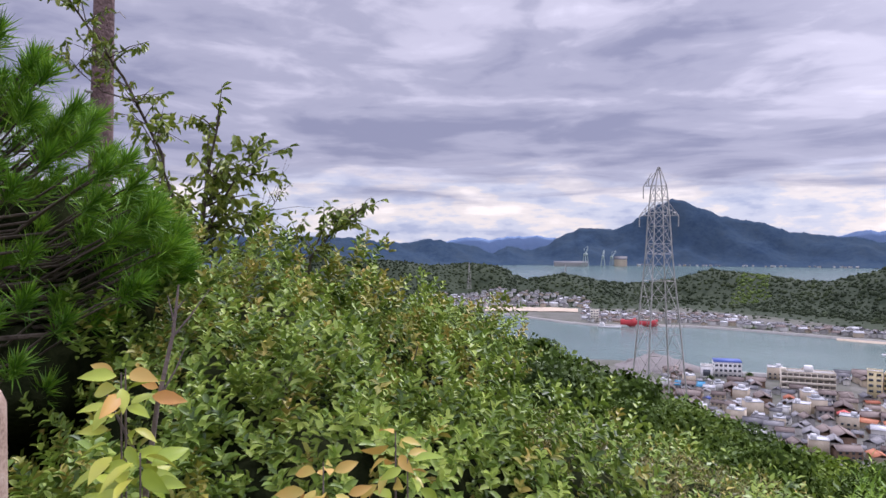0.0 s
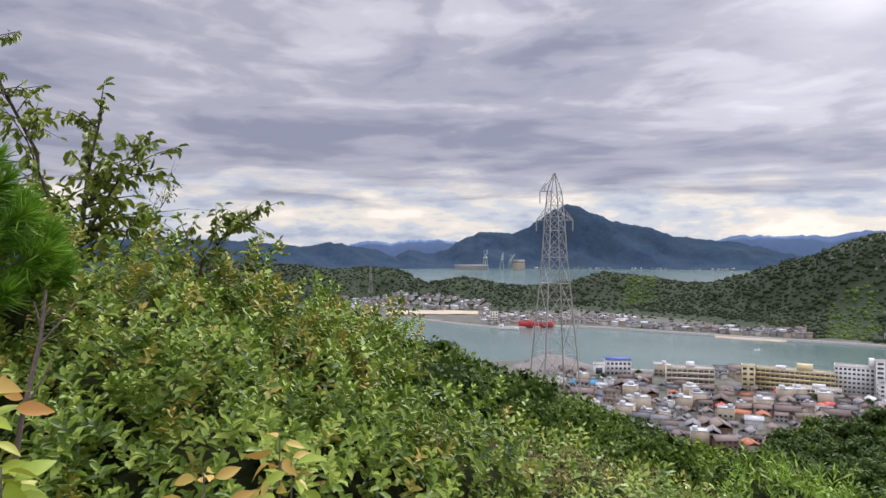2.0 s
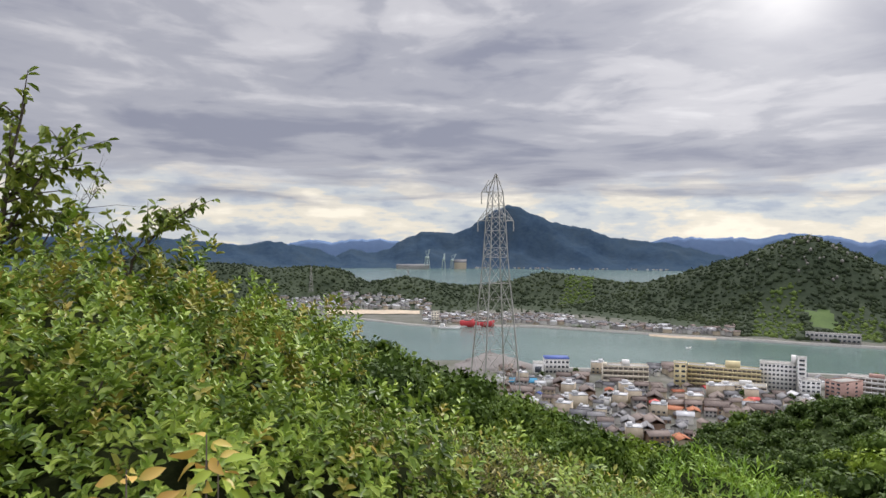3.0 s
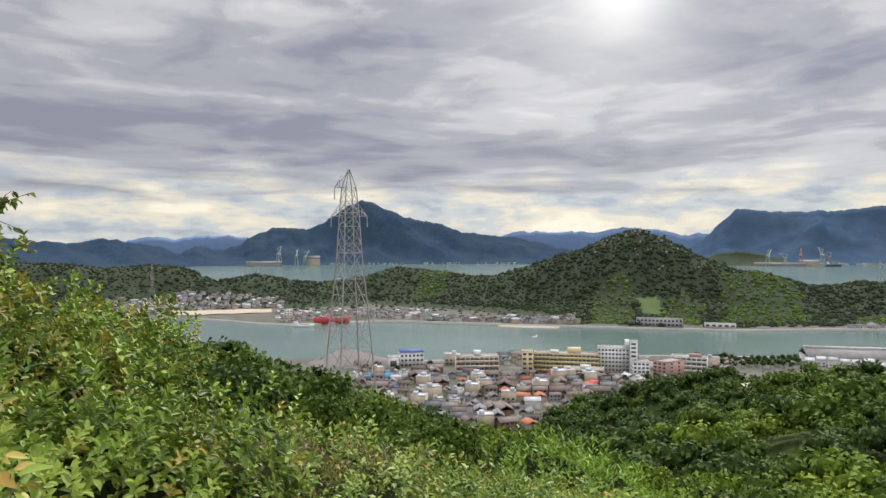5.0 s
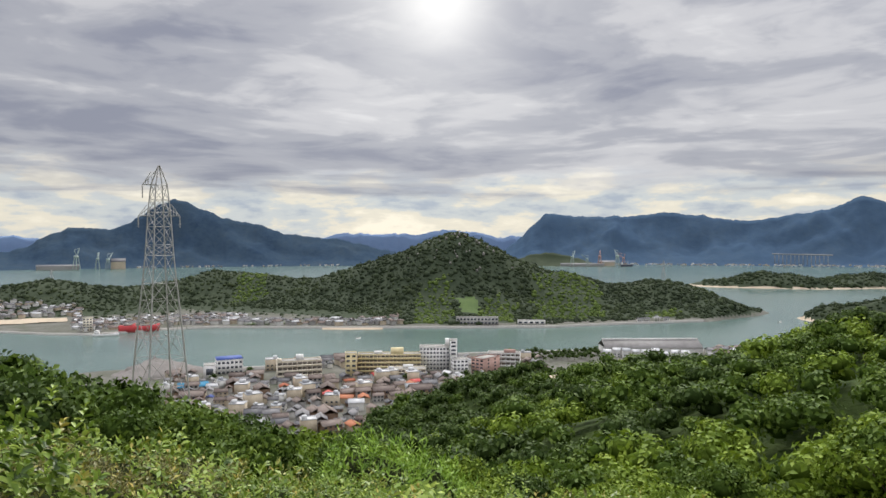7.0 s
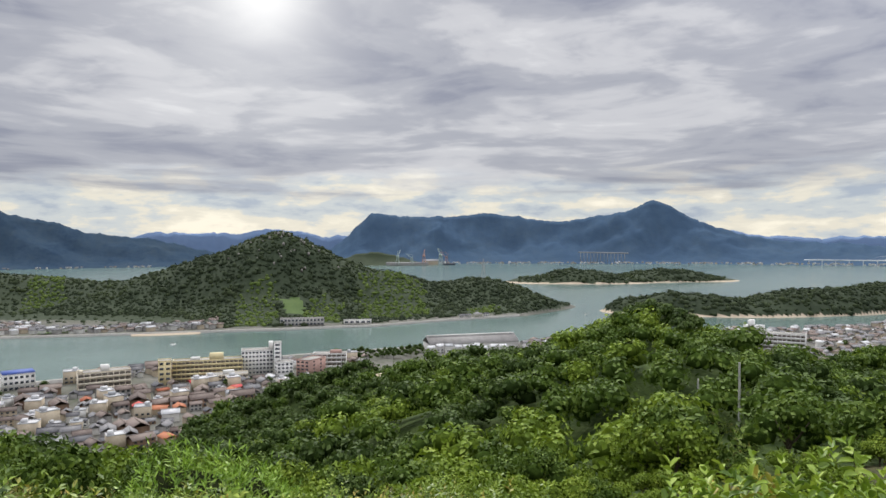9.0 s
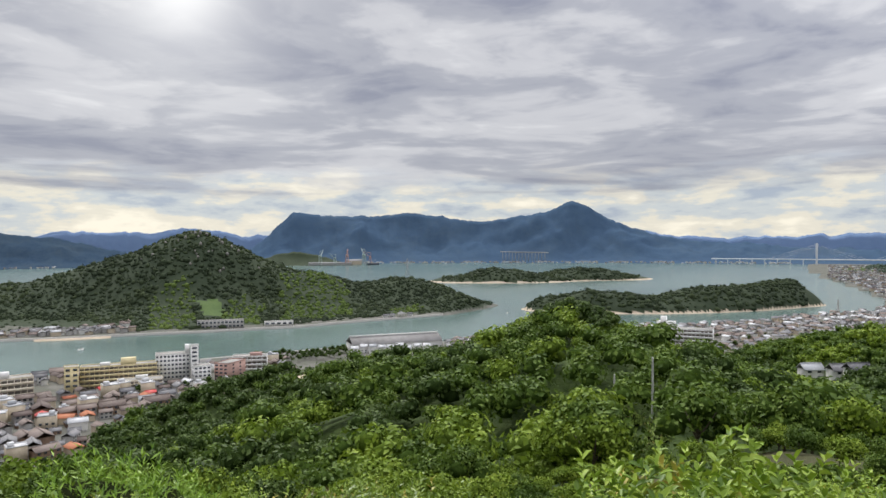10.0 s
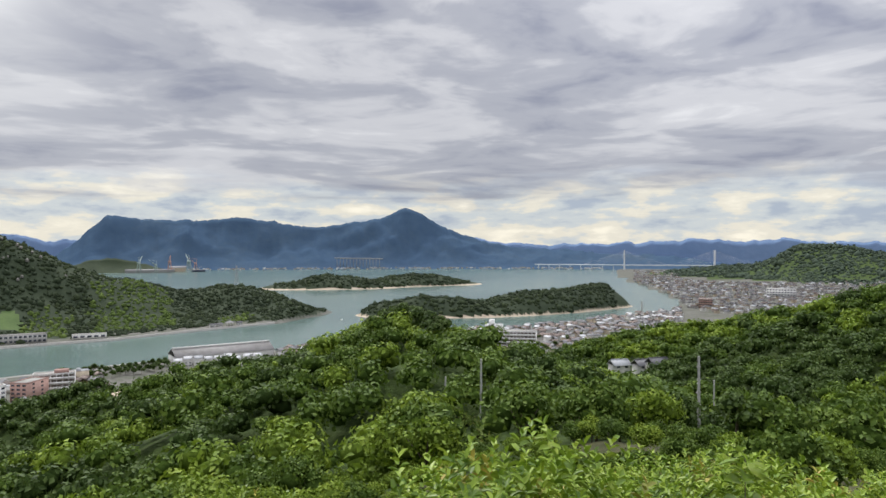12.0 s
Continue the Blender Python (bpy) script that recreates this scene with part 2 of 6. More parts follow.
def shore_near(az):
    return np.interp(az, [-180, 10, 14, 18, 26, 46, 60, 75, 85, 92, 94.6, 180], [700, 740, 770, 719, 721, 794, 846, 1011, 1139, 1380, 1520, 1700])


def ground_z(x, y):
    r, az = np.hypot(x, y), np.degrees(np.arctan2(x, y))
    p = r * np.cos(np.radians(az - 60))
    base = 126.4 - 0.4 * np.clip(p - 2, 0, 48) - 0.3 * np.clip(p - 50, 0, None) - 0.35 * np.clip(r - 150, 0, None) - 0.05 * np.clip(r - 6, 0, 150)
    base += 0.12 * np.clip(-p, 0, 30)
    d, h = seg_profile(x, y, SPUR)
    spur = h - 0.30 * np.maximum(d - 4, 0)
    d, h = seg_profile(x, y, RIGHT_HILL)
    hill = h - 0.27 * np.maximum(d - 10, 0)
    z = smax(smax(base, spur, np.clip(r * 0.08, 0.2, 5.0)), hill, np.clip(r * 0.08, 0.2, 8.0))
    z += fractal(x, y, 0.03, 4, 0.4) * np.clip((r - 15) / 60, 0, 1) * 3.0 + fractal(x, y, 0.7, 2, 0.9) * 0.08
    d, h = seg_profile(x, y, BRIDGE_HILL)
    far = 3 + (h - 3) * np.exp(-(d / 240) ** 2) + fractal(x, y, 0.006, 4, 0.2) * 14 * np.exp(-(d / 500) ** 2)
    back = np.interp(az, [89.2, 89.3, 90.4, 93.8, 94.6, 94.7], [9000, 3150, 2600, 1773, 1460, 0])
    inland = np.maximum(shore_near(az) - r, np.where((az > 89.2) & (az < 180), np.minimum(r - back, 4900 - r), -900))
    plain = np.clip(2.6 * np.tanh(inland / 12.0), -3, 2.6)
    z = smax(np.maximum(z, plain), np.where(inland > -5, far, -3), 3.0)
    return np.where(inland > 0, np.maximum(z, plain), np.minimum(np.maximum(plain, z - 40), 1.0))


az_list = np.concatenate([np.arange(-180, -48, 4.0), np.arange(-48, 124, 0.8), np.arange(124, 181, 4.0)])
ground = sheet("ground", az_list, None, 0, np.concatenate([[0.01], np.geomspace(0.6, 4950, 250)]), ground_z, [M_SOIL, M_SHORE_LAND, M_FOREST_FLOOR],
               lambda x, y, z: np.where(z > 8, np.where(np.hypot(x, y) < 60, 0, 2), 1))
tagged(ground, "dark soil hillside running down to a built-up coastal plain", "ground", kind="structure")

ring = [polar(a, 4990) for a in range(0, 360, 3)]
water = new("water", mesh_from("water", [(*p, 0.0) for p in ring], [list(range(len(ring)))[::-1]], M_WATER))
tagged(water, "calm green-grey sea channel under a cloudy sky", "water", kind="structure")

# ---- the island across the channel ----
ISLE_RIDGE = [(-16, 1750, 96), (-9, 1720, 92), (-4, 1700, 86), (-1, 1700, 74), (2, 1700, 78), (4.1, 1680, 74), (5.3, 1650, 52), (6.3, 1590, 34), (8, 1550, 52), (10.2, 1530, 63), (12.5, 1510, 50), (14.9, 1510, 42), (17, 1540, 44), (18.9, 1560, 52), (21.4, 1560, 74), (24.4, 1520, 66), (27.4, 1460, 57), (29.5, 1430, 58), (32.7, 1400, 82), (36.5, 1370, 110), (39, 1345, 135), (40.6, 1332, 148), (41.5, 1330, 149), (42.9, 1330, 136), (45, 1330, 113), (46.7, 1330, 92), (48.5, 1330, 76), (50.8, 1330, 70), (52.5, 1335, 58), (53.9, 1340, 48), (57, 1375, 58), (59.5, 1360, 52), (61.5, 1340, 36), (64.3, 1350, 10)]


def isle_shore(az):
    return np.interp(az, [-20, 4.8, 10, 13, 17, 21.4, 27, 32, 41, 49, 57, 61.6, 64.8, 66], [1300, 1238, 1120, 1083, 1105, 1100, 1065, 1042, 1031, 1050, 1138, 1199, 1316, 1400])


def isle_field(x, y):
    az, r = np.degrees(np.arctan2(x, y)), np.hypot(x, y)
    w = fractal(x, y, 0.06, 3, 0.5)
    return (az > 41.3 + 0.5 * w) & (az < 43.4 + 0.5 * w) & (r > 1102 + 12 * w) & (r < 1158 + 14 * fractal(x, y, 0.05, 2, 1.1))


def isle_z(x, y):
    r, az = np.hypot(x, y), np.degrees(np.arctan2(x, y))
    d, h = seg_profile(x, y, ISLE_RIDGE)
    wide = np.interp(az, [0, 5, 8, 25, 35, 50, 60], [110, 105, 95, 95, 95, 110, 90]) + 0.48 * np.clip(h - 55, 0, 100)
    z = (h - 3) * np.exp(-(d / wide) ** 2)
    # gullies running down the flanks
    z += (fractal(x, y, 0.012, 4, 0.7) * 6 - 5 * np.abs(fractal(x, y, 0.02, 2, 1.9))) * np.clip(z / 30, 0, 1) * np.clip(d / 60, 0.15, 1)
    inland = np.minimum(r - isle_shore(az), np.interp(az, [-20, 30, 50, 60, 64, 65.6], [2300, 2100, 1800, 1650, 1480, 1390]) - r)
    inland = np.minimum(inland, (65.6 - az) * 22)
    edge = np.clip(np.tanh(inland / 10.0) * 3, -3, 3)
    return np.where(inland > 0, edge + z * np.clip(inland / 40, 0, 1), edge)


M_GRASS = mat("short_green_grass", (0.060, 0.100, 0.030), (0.092, 0.142, 0.040), 0.9, 0.05, 0.1, coords="World")
isle = sheet("island", -22, 66, 330, np.geomspace(1010, 2320, 115), isle_z, [M_ISLE_FLOOR, M_SHORE_LAND, M_GRASS], lambda x, y, z: np.where(isle_field(x, y), 2, np.where(z < 4.5, 1, 0)), floor=-1.0)
tagged(isle, "wooded island with a cone-shaped rocky hill across the channel", "island", kind="structure")


def islet(name, crest, half, height_noise, az0, az1, r0, r1, label):
    def hz(x, y):
        d, h = seg_profile(x, y, crest)
        w = half * (1 + 0.12 * fractal(x, y, 0.012, 2, 0.3))
        t = np.clip(1 - d / w, -1, 1)
        z = (h + fractal(x, y, 0.02, 3, 0.5) * height_noise) * np.clip(t * 1.6 - 0.1, 0, 1) ** 0.7 + np.where(t > 0, 0.3 + 6 * np.clip(t, 0, 0.25), t * 12)
        return np.clip(z, -3, None)
    ob = sheet(name, az0, az1, 130, np.linspace(r0, r1, 120), hz, [M_ISLE_FLOOR, M_SAND], lambda x, y, z: (z < 3.5), floor=-1.5)
    tagged(ob, label, "island", kind="structure")
    return hz


ISLET_B = [(62.2, 2230, 14), (65, 2230, 38), (67.5, 2220, 30), (69, 2270, 16), (71, 2330, 32), (74, 2400, 34), (76, 2440, 10)]
ISLET_C = [(70.5, 1310, 22), (73, 1300, 34), (75.5, 1310, 28), (78, 1330, 20), (81, 1370, 34), (84, 1430, 36), (86, 1490, 38), (87.4, 1560, 44)]
islet_b_z = islet("islet_far", ISLET_B, 95, 3, 58, 80, 2050, 2650, "low wooded islet with a pale beach")
islet_c_z = islet("islet_near", ISLET_C, 70, 3, 66, 92, 1180, 1700, "wooded islet with a sandy shore")


# ---- mountains ----
def mountain(name, crest, r0, half, material, label, rough=14.0, back=400, nr=44, foot=2.0):
    az0, az1 = crest[0][0], crest[-1][0]
    ca, cs = [c[0] for c in crest], [EYE + c[1] * r0 for c in crest]

    def hz(x, y):
        r, az = np.hypot(x, y), np.degrees(np.arctan2(x, y))
        top = np.interp(az, ca, cs)
        for s in (-0.3, 0.3):
            top = top * 0.6 + 0.2 * np.interp(az + s, ca, cs) + 0.2 * np.interp(az - s, ca, cs)
        top = top + (fractal(az, az * 0.37, 2.6, 4, 0.6) * 0.0016 * r0 + fractal(az, az * 0.2, 9.0, 2, 0.2) * 0.0005 * r0) * np.clip((top - foot) / 60, 0, 1)
        q = np.where(r < r0, (r0 - r) / half, (r - r0) / back)
        spurs = fractal(x, y, 0.008, 4, 0.35) * 0.17
        k = np.clip(1 - q, 0, 1) ** 1.5
        z = foot + np.maximum(top - foot, 0) * np.clip(k + spurs * k * (1 - k) * 4, 0, 1) + fractal(x, y, 0.03, 3, 0.8) * rough * 0.3 * np.sqrt(k)
        return np.where(q >= 1, -2.0, z)
    n = int((az1 - az0) * 6) + 2
    ob = sheet(name, az0, az1, n, np.linspace(r0 - half, r0 + back, nr), hz, [material])
    tagged(ob, label, "mountain", kind="structure")
    return hz


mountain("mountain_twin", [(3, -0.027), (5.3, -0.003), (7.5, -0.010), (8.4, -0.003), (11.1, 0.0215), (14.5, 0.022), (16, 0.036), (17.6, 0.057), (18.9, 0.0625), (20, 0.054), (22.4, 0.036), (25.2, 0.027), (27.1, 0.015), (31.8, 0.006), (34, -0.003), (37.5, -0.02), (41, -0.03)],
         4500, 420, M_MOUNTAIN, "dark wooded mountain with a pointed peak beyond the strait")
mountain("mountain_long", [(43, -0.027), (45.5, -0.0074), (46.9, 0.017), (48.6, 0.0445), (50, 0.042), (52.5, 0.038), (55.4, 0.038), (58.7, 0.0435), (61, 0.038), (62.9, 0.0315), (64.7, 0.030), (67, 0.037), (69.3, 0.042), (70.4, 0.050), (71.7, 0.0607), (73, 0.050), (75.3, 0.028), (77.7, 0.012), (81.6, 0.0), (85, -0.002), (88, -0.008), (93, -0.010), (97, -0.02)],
         4600, 420, M_MOUNTAIN_FAR, "long mountain range above the far shore, tinted blue-green for haze")
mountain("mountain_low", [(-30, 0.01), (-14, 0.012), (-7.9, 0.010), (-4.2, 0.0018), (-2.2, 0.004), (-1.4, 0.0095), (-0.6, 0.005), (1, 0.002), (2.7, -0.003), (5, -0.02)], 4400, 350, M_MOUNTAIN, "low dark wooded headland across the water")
mountain("yard_headland", [(45.2, -0.03), (46.3, -0.021), (47.6, -0.0135), (49.2, -0.0125), (50.5, -0.016), (51.8, -0.024), (53, -0.031)], 4040, 120, M_ISLE_FLOOR, "low green wooded headland behind the far shipyard", 6, 90, 24)
mountain("range_west", [(-30, 0.012), (-10, 0.004), (-0.2, 0.006), (1.9, 0.0155), (4, 0.010), (6.2, 0.014), (9.3, 0.0125), (14, 0.004)], 4900, 40, M_FARHAZE, "mountain range on the horizon, coloured pale blue for haze", 5, 60, 10)
mountain("range_middle", [(25, 0.004), (29.9, 0.0154), (31.8, 0.0218), (34, 0.017), (36.3, 0.0192), (38.5, 0.024), (40.6, 0.0267), (43, 0.022), (44.8, 0.0147), (46, 0.018), (49, 0.012)], 4900, 40, M_FARHAZE, "mountain range on the horizon, coloured pale blue for haze", 5, 60, 10)
mountain("range_east", [(74, 0.015), (78, 0.0178), (80, 0.013), (82.2, 0.0094), (84.5, 0.012), (87.3, 0.0076), (89.9, 0.0114), (93.4, 0.0167), (96, 0.018), (98, 0.0146), (101.5, 0.0179), (103, 0.0103), (106, 0.012), (112, 0.006), (125, 0.01)], 4900, 40, M_FARHAZE, "mountain range on the horizon, coloured pale blue for haze", 5, 60, 10)


# ---- leaves and woods ----
def unit(v):
    return v / np.maximum(np.linalg.norm(v, axis=-1, keepdims=True), 1e-9)


def leaf_arrays(P, D, U, L, W, oval=False, fold=0.25):
    """Leaves at P along D with face normal U, as vertex and face arrays: kites of two faces, or ovals of two bent halves."""
    D, n = unit(D), len(P)
    S = unit(np.cross(D, U))
    U = np.cross(S, D)
    L, W = np.broadcast_to(L, (n,))[:, None], np.broadcast_to(W, (n,))[:, None]
    if oval:
        lift = U * W * fold
        V = np.stack([P, P + D * L * 0.3 + S * W * 0.5 + lift, P + D * L * 0.72 + S * W * 0.42 + lift, P + D * L - U * L * 0.12,
                      P + D * L * 0.72 - S * W * 0.42 + lift, P + D * L * 0.3 - S * W * 0.5 + lift], 1).reshape(-1, 3)
        base = np.arange(n)[:, None] * 6
        F = np.concatenate([base + [0, 1, 2, 3], base + [0, 3, 4, 5]])
    else:
        lift = U * W * fold
        V = np.stack([P, P + D * L * 0.45 + S * W * 0.5 + lift, P + D * L, P + D * L * 0.45 - S * W * 0.5 + lift], 1).reshape(-1, 3)
        F = np.arange(n)[:, None] * 4 + [0, 1, 2, 3]
    return V, F


def fast_mesh(name, V, F, material, smooth=False):
    """A mesh of quads or triangles straight from arrays."""
    V, F = np.asarray(V, float), np.asarray(F, int)
    me = bpy.data.meshes.new(name)
    k = F.shape[1]
    me.vertices.add(len(V))
    me.vertices.foreach_set("co", V.ravel())
    me.loops.add(F.size)
    me.loops.foreach_set("vertex_index", F.ravel())
    me.polygons.add(len(F))
    me.polygons.foreach_set("loop_start", np.arange(len(F)) * k)
    me.polygons.foreach_set("loop_total", np.full(len(F), k))
    if smooth:
        me.polygons.foreach_set("use_smooth", np.ones(len(F), bool))
    me.materials.append(material)
    me.update(calc_edges=True)
    return me


def joined(parts):
    Vs, Fs, o = [], [], 0
    for V, F in parts:
        Vs.append(V)
        Fs.append(F + o)
        o += len(V)
    return np.concatenate(Vs), np.concatenate(Fs)


def ico():
    bm = bmesh.new()
    bmesh.ops.create_icosphere(bm, subdivisions=1, radius=1)
    V = np.array([v.co[:] for v in bm.verts])
    F = np.array([[v.index for v in f.verts] for f in bm.faces])
    bm.free()
    return V, F


ICO_V, ICO_F = ico()
RNG = np.random.default_rng(7)


def ico2():
    bm = bmesh.new()
    bmesh.ops.create_icosphere(bm, subdivisions=2, radius=1)
    V = np.array([v.co[:] for v in bm.verts])
    F = np.array([[v.index for v in f.verts] for f in bm.faces])
    bm.free()
    return V, F


ICO2_V, ICO2_F = ico2()


def tube(points, radii, sides=6):
    """A bent, tapered limb as arrays of quads."""
    P = np.asarray(points, float)
    V = []
    for i, p in enumerate(P):
        t = unit(P[min(i + 1, len(P) - 1)] - P[max(i - 1, 0)])
        a = unit(np.cross(t, [0.3, 1.0, 0.2] if abs(t[1]) < 0.9 else [1.0, 0, 0.2]))
        b = np.cross(t, a)
        for k in range(sides):
            w = 2 * math.pi * k / sides
            V.append(p + radii[i] * (math.cos(w) * a + math.sin(w) * b))
    F = [[i * sides + k, i * sides + (k + 1) % sides, (i + 1) * sides + (k + 1) % sides, (i + 1) * sides + k] for i in range(len(P) - 1) for k in range(sides)]
    return np.array(V), np.array(F)


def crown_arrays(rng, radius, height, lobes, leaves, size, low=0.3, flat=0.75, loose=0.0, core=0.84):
    """A crown of several rounded lobes: a rough core in each, for the shade colour, and loose leaf sprays over it."""
    P, N = [], []
    cores = []
    for i in range(lobes):
        a, q = rng.uniform(0, 6.28), math.sqrt(rng.uniform(0, 1)) * radius * 0.60
        zc = height * (low + (1 - low) * (0.18 + 0.62 * (1 - (q / radius) ** 2 * 1.6) * rng.uniform(0.75, 1.05)))
        c = np.array([q * math.cos(a), q * math.sin(a), zc])
        rr = radius * rng.uniform(0.36, 0.58)
        n = unit(rng.normal(size=(leaves // lobes, 3)) + [0, 0, 0.35])
        p = c + n * [rr, rr, rr * flat] * rng.uniform(0.82, 1.12, (len(n), 1))
        P.append(p)
        N.append(n)
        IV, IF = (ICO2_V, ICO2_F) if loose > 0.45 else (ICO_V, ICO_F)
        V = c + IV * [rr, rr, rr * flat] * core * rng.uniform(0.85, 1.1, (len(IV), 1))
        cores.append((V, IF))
    P, N = np.concatenate(P), np.concatenate(N)
    D = unit(np.cross(N, rng.normal(size=N.shape)) + N * (0.25 + loose))
    U = unit(N + rng.normal(size=N.shape) * (0.24 + 0.3 * loose))
    s = size * rng.uniform(0.6, 1.3, len(P))
    leaf = leaf_arrays(P - D * s[:, None] * 0.4, D, U, s, s * 0.62)
    if loose:
        Q = P - N * 0.26 * rng.uniform(0.7, 1.3, (len(P), 1))
        Q, M = Q[::4], N[::4]
        shade = leaf_arrays(Q, np.cross(M, rng.normal(size=M.shape)), unit(M + rng.normal(size=M.shape) * 0.4), 0.42, 0.34)
        cores.append((shade[0], np.concatenate([shade[1][:, [0, 1, 2]], shade[1][:, [0, 2, 3]]])))
    V, F = leaf
    tri = np.concatenate([F[:, [0, 1, 2]], F[:, [0, 2, 3]]])
    return (*joined([(V, tri)] + cores), len(tri))


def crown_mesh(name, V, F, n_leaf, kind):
    """Leaf sprays in one material, the mass inside in a darker one that paints its shade."""
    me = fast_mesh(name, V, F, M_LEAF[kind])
    me.materials.append(M_SHADE_MASS[kind])
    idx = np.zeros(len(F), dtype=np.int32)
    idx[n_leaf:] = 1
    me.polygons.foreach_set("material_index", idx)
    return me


def leaf_mat(name, a, b, c, trans=0.22, spread=0.10):
    return mat(name, a, b, 0.6, 0.20, 0.0, c, 0.3, trans=trans, per="island", coords="World", spread=spread)


M_LEAF = {
    "dark": leaf_mat("dark_evergreen_leaves", (0.032, 0.058, 0.012), (0.070, 0.116, 0.023), (0.135, 0.195, 0.040)),
    "mid": leaf_mat("green_tree_leaves", (0.042, 0.080, 0.010), (0.10, 0.165, 0.020), (0.19, 0.265, 0.036)),
    "bright": leaf_mat("yellow_green_leaves", (0.09, 0.15, 0.012), (0.19, 0.28, 0.024), (0.31, 0.39, 0.045)),
}
# darker greens for the crown cores paint the shade behind the sprays
M_SHADE_MASS = {k: mat("leaf_shade_mass_" + k, a, b, 0.95, 1.2, 1.0, None, 0.0, coords="World", bscale=4.5) for k, a, b in (
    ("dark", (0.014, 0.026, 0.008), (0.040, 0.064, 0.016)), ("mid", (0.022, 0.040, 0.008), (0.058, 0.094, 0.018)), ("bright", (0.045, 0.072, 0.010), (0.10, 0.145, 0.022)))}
M_BARK = mat("grey_brown_bark", (0.06, 0.045, 0.035), (0.16, 0.13, 0.10), 0.9, 3.0, 0.6)


def tree_kind(kind, variant, leaves, size, radius, height, low=0.25, loose=0.0, core=0.84):
    rng = np.random.default_rng(100 + variant)
    V, F, nl = crown_arrays(rng, radius, height, 7 if loose == 0 else 11, leaves, size, low, 0.75, loose, core)
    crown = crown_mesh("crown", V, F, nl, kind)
    limbs = [tube([(0, 0, -0.6), (0.08, 0.05, height * 0.25), (0.0, 0.12, height * 0.6)], [0.16, 0.13, 0.06])]
    for k in range(4):
        a = 1.57 * k + rng.uniform(-0.5, 0.5)
        limbs.append(tube([(0.05, 0.05, height * 0.28), (math.cos(a) * radius * 0.3, math.sin(a) * radius * 0.3, height * 0.5), (math.cos(a) * radius * 0.55, math.sin(a) * radius * 0.55, height * 0.68)], [0.09, 0.06, 0.03], 5))
    trunk = fast_mesh("trunk", *joined(limbs), M_BARK, True)
    return crown, trunk


def place_tree(name, crown, trunk, x, y, z, scale, spin, label, group):
    e = new(name)
    e.matrix_world = Matrix.LocRotScale((x, y, z), Euler((0, 0, spin)), (scale, scale, scale))
    for part_name, me in (("trunk", trunk), ("crown", crown)):
        o = new(part_name, me)
        o.parent = e
    tagged(e, label, "tree", group)
    return e


def open_ground(x, y):
    """Where no tree stands: the lookout itself, the path with its poles, the bare knoll."""
    r, az = np.hypot(x, y), np.degrees(np.arctan2(x, y))
    kx, ky = polar(51.5, 226)
    houses = ((abs(az - 89.4) < 1.3) & (abs(r - 258) < 6)) | ((abs(az - 91.3) < 1.3) & (abs(r - 250) < 6)) | ((abs(az - 92.4) < 1.3) & (abs(r - 246) < 6))
    return houses | (np.hypot(x - kx, y - ky) < 12) | ((az > 82.2) & (az < 84.8) & (r > 66) & (r < 82))


def scatter(n, az0, az1, r0, r1, gap, rng):
    az, r = rng.uniform(az0, az1, n), np.sqrt(rng.uniform(r0 * r0, r1 * r1, n))
    x, y = r * np.sin(np.radians(az)), r * np.cos(np.radians(az))
    cell, out = {}, []
    for i in range(n):
        g = gap(r[i]) if callable(gap) else gap
        key = (int(x[i] // g), int(y[i] // g))
        if any((a, b) in cell and math.hypot(cell[a, b][0] - x[i], cell[a, b][1] - y[i]) < g for a in range(key[0] - 1, key[0] + 2) for b in range(key[1] - 1, key[1] + 2)):
            continue
        cell[key] = (x[i], y[i])
        out.append((x[i], y[i]))
    return np.array(out)


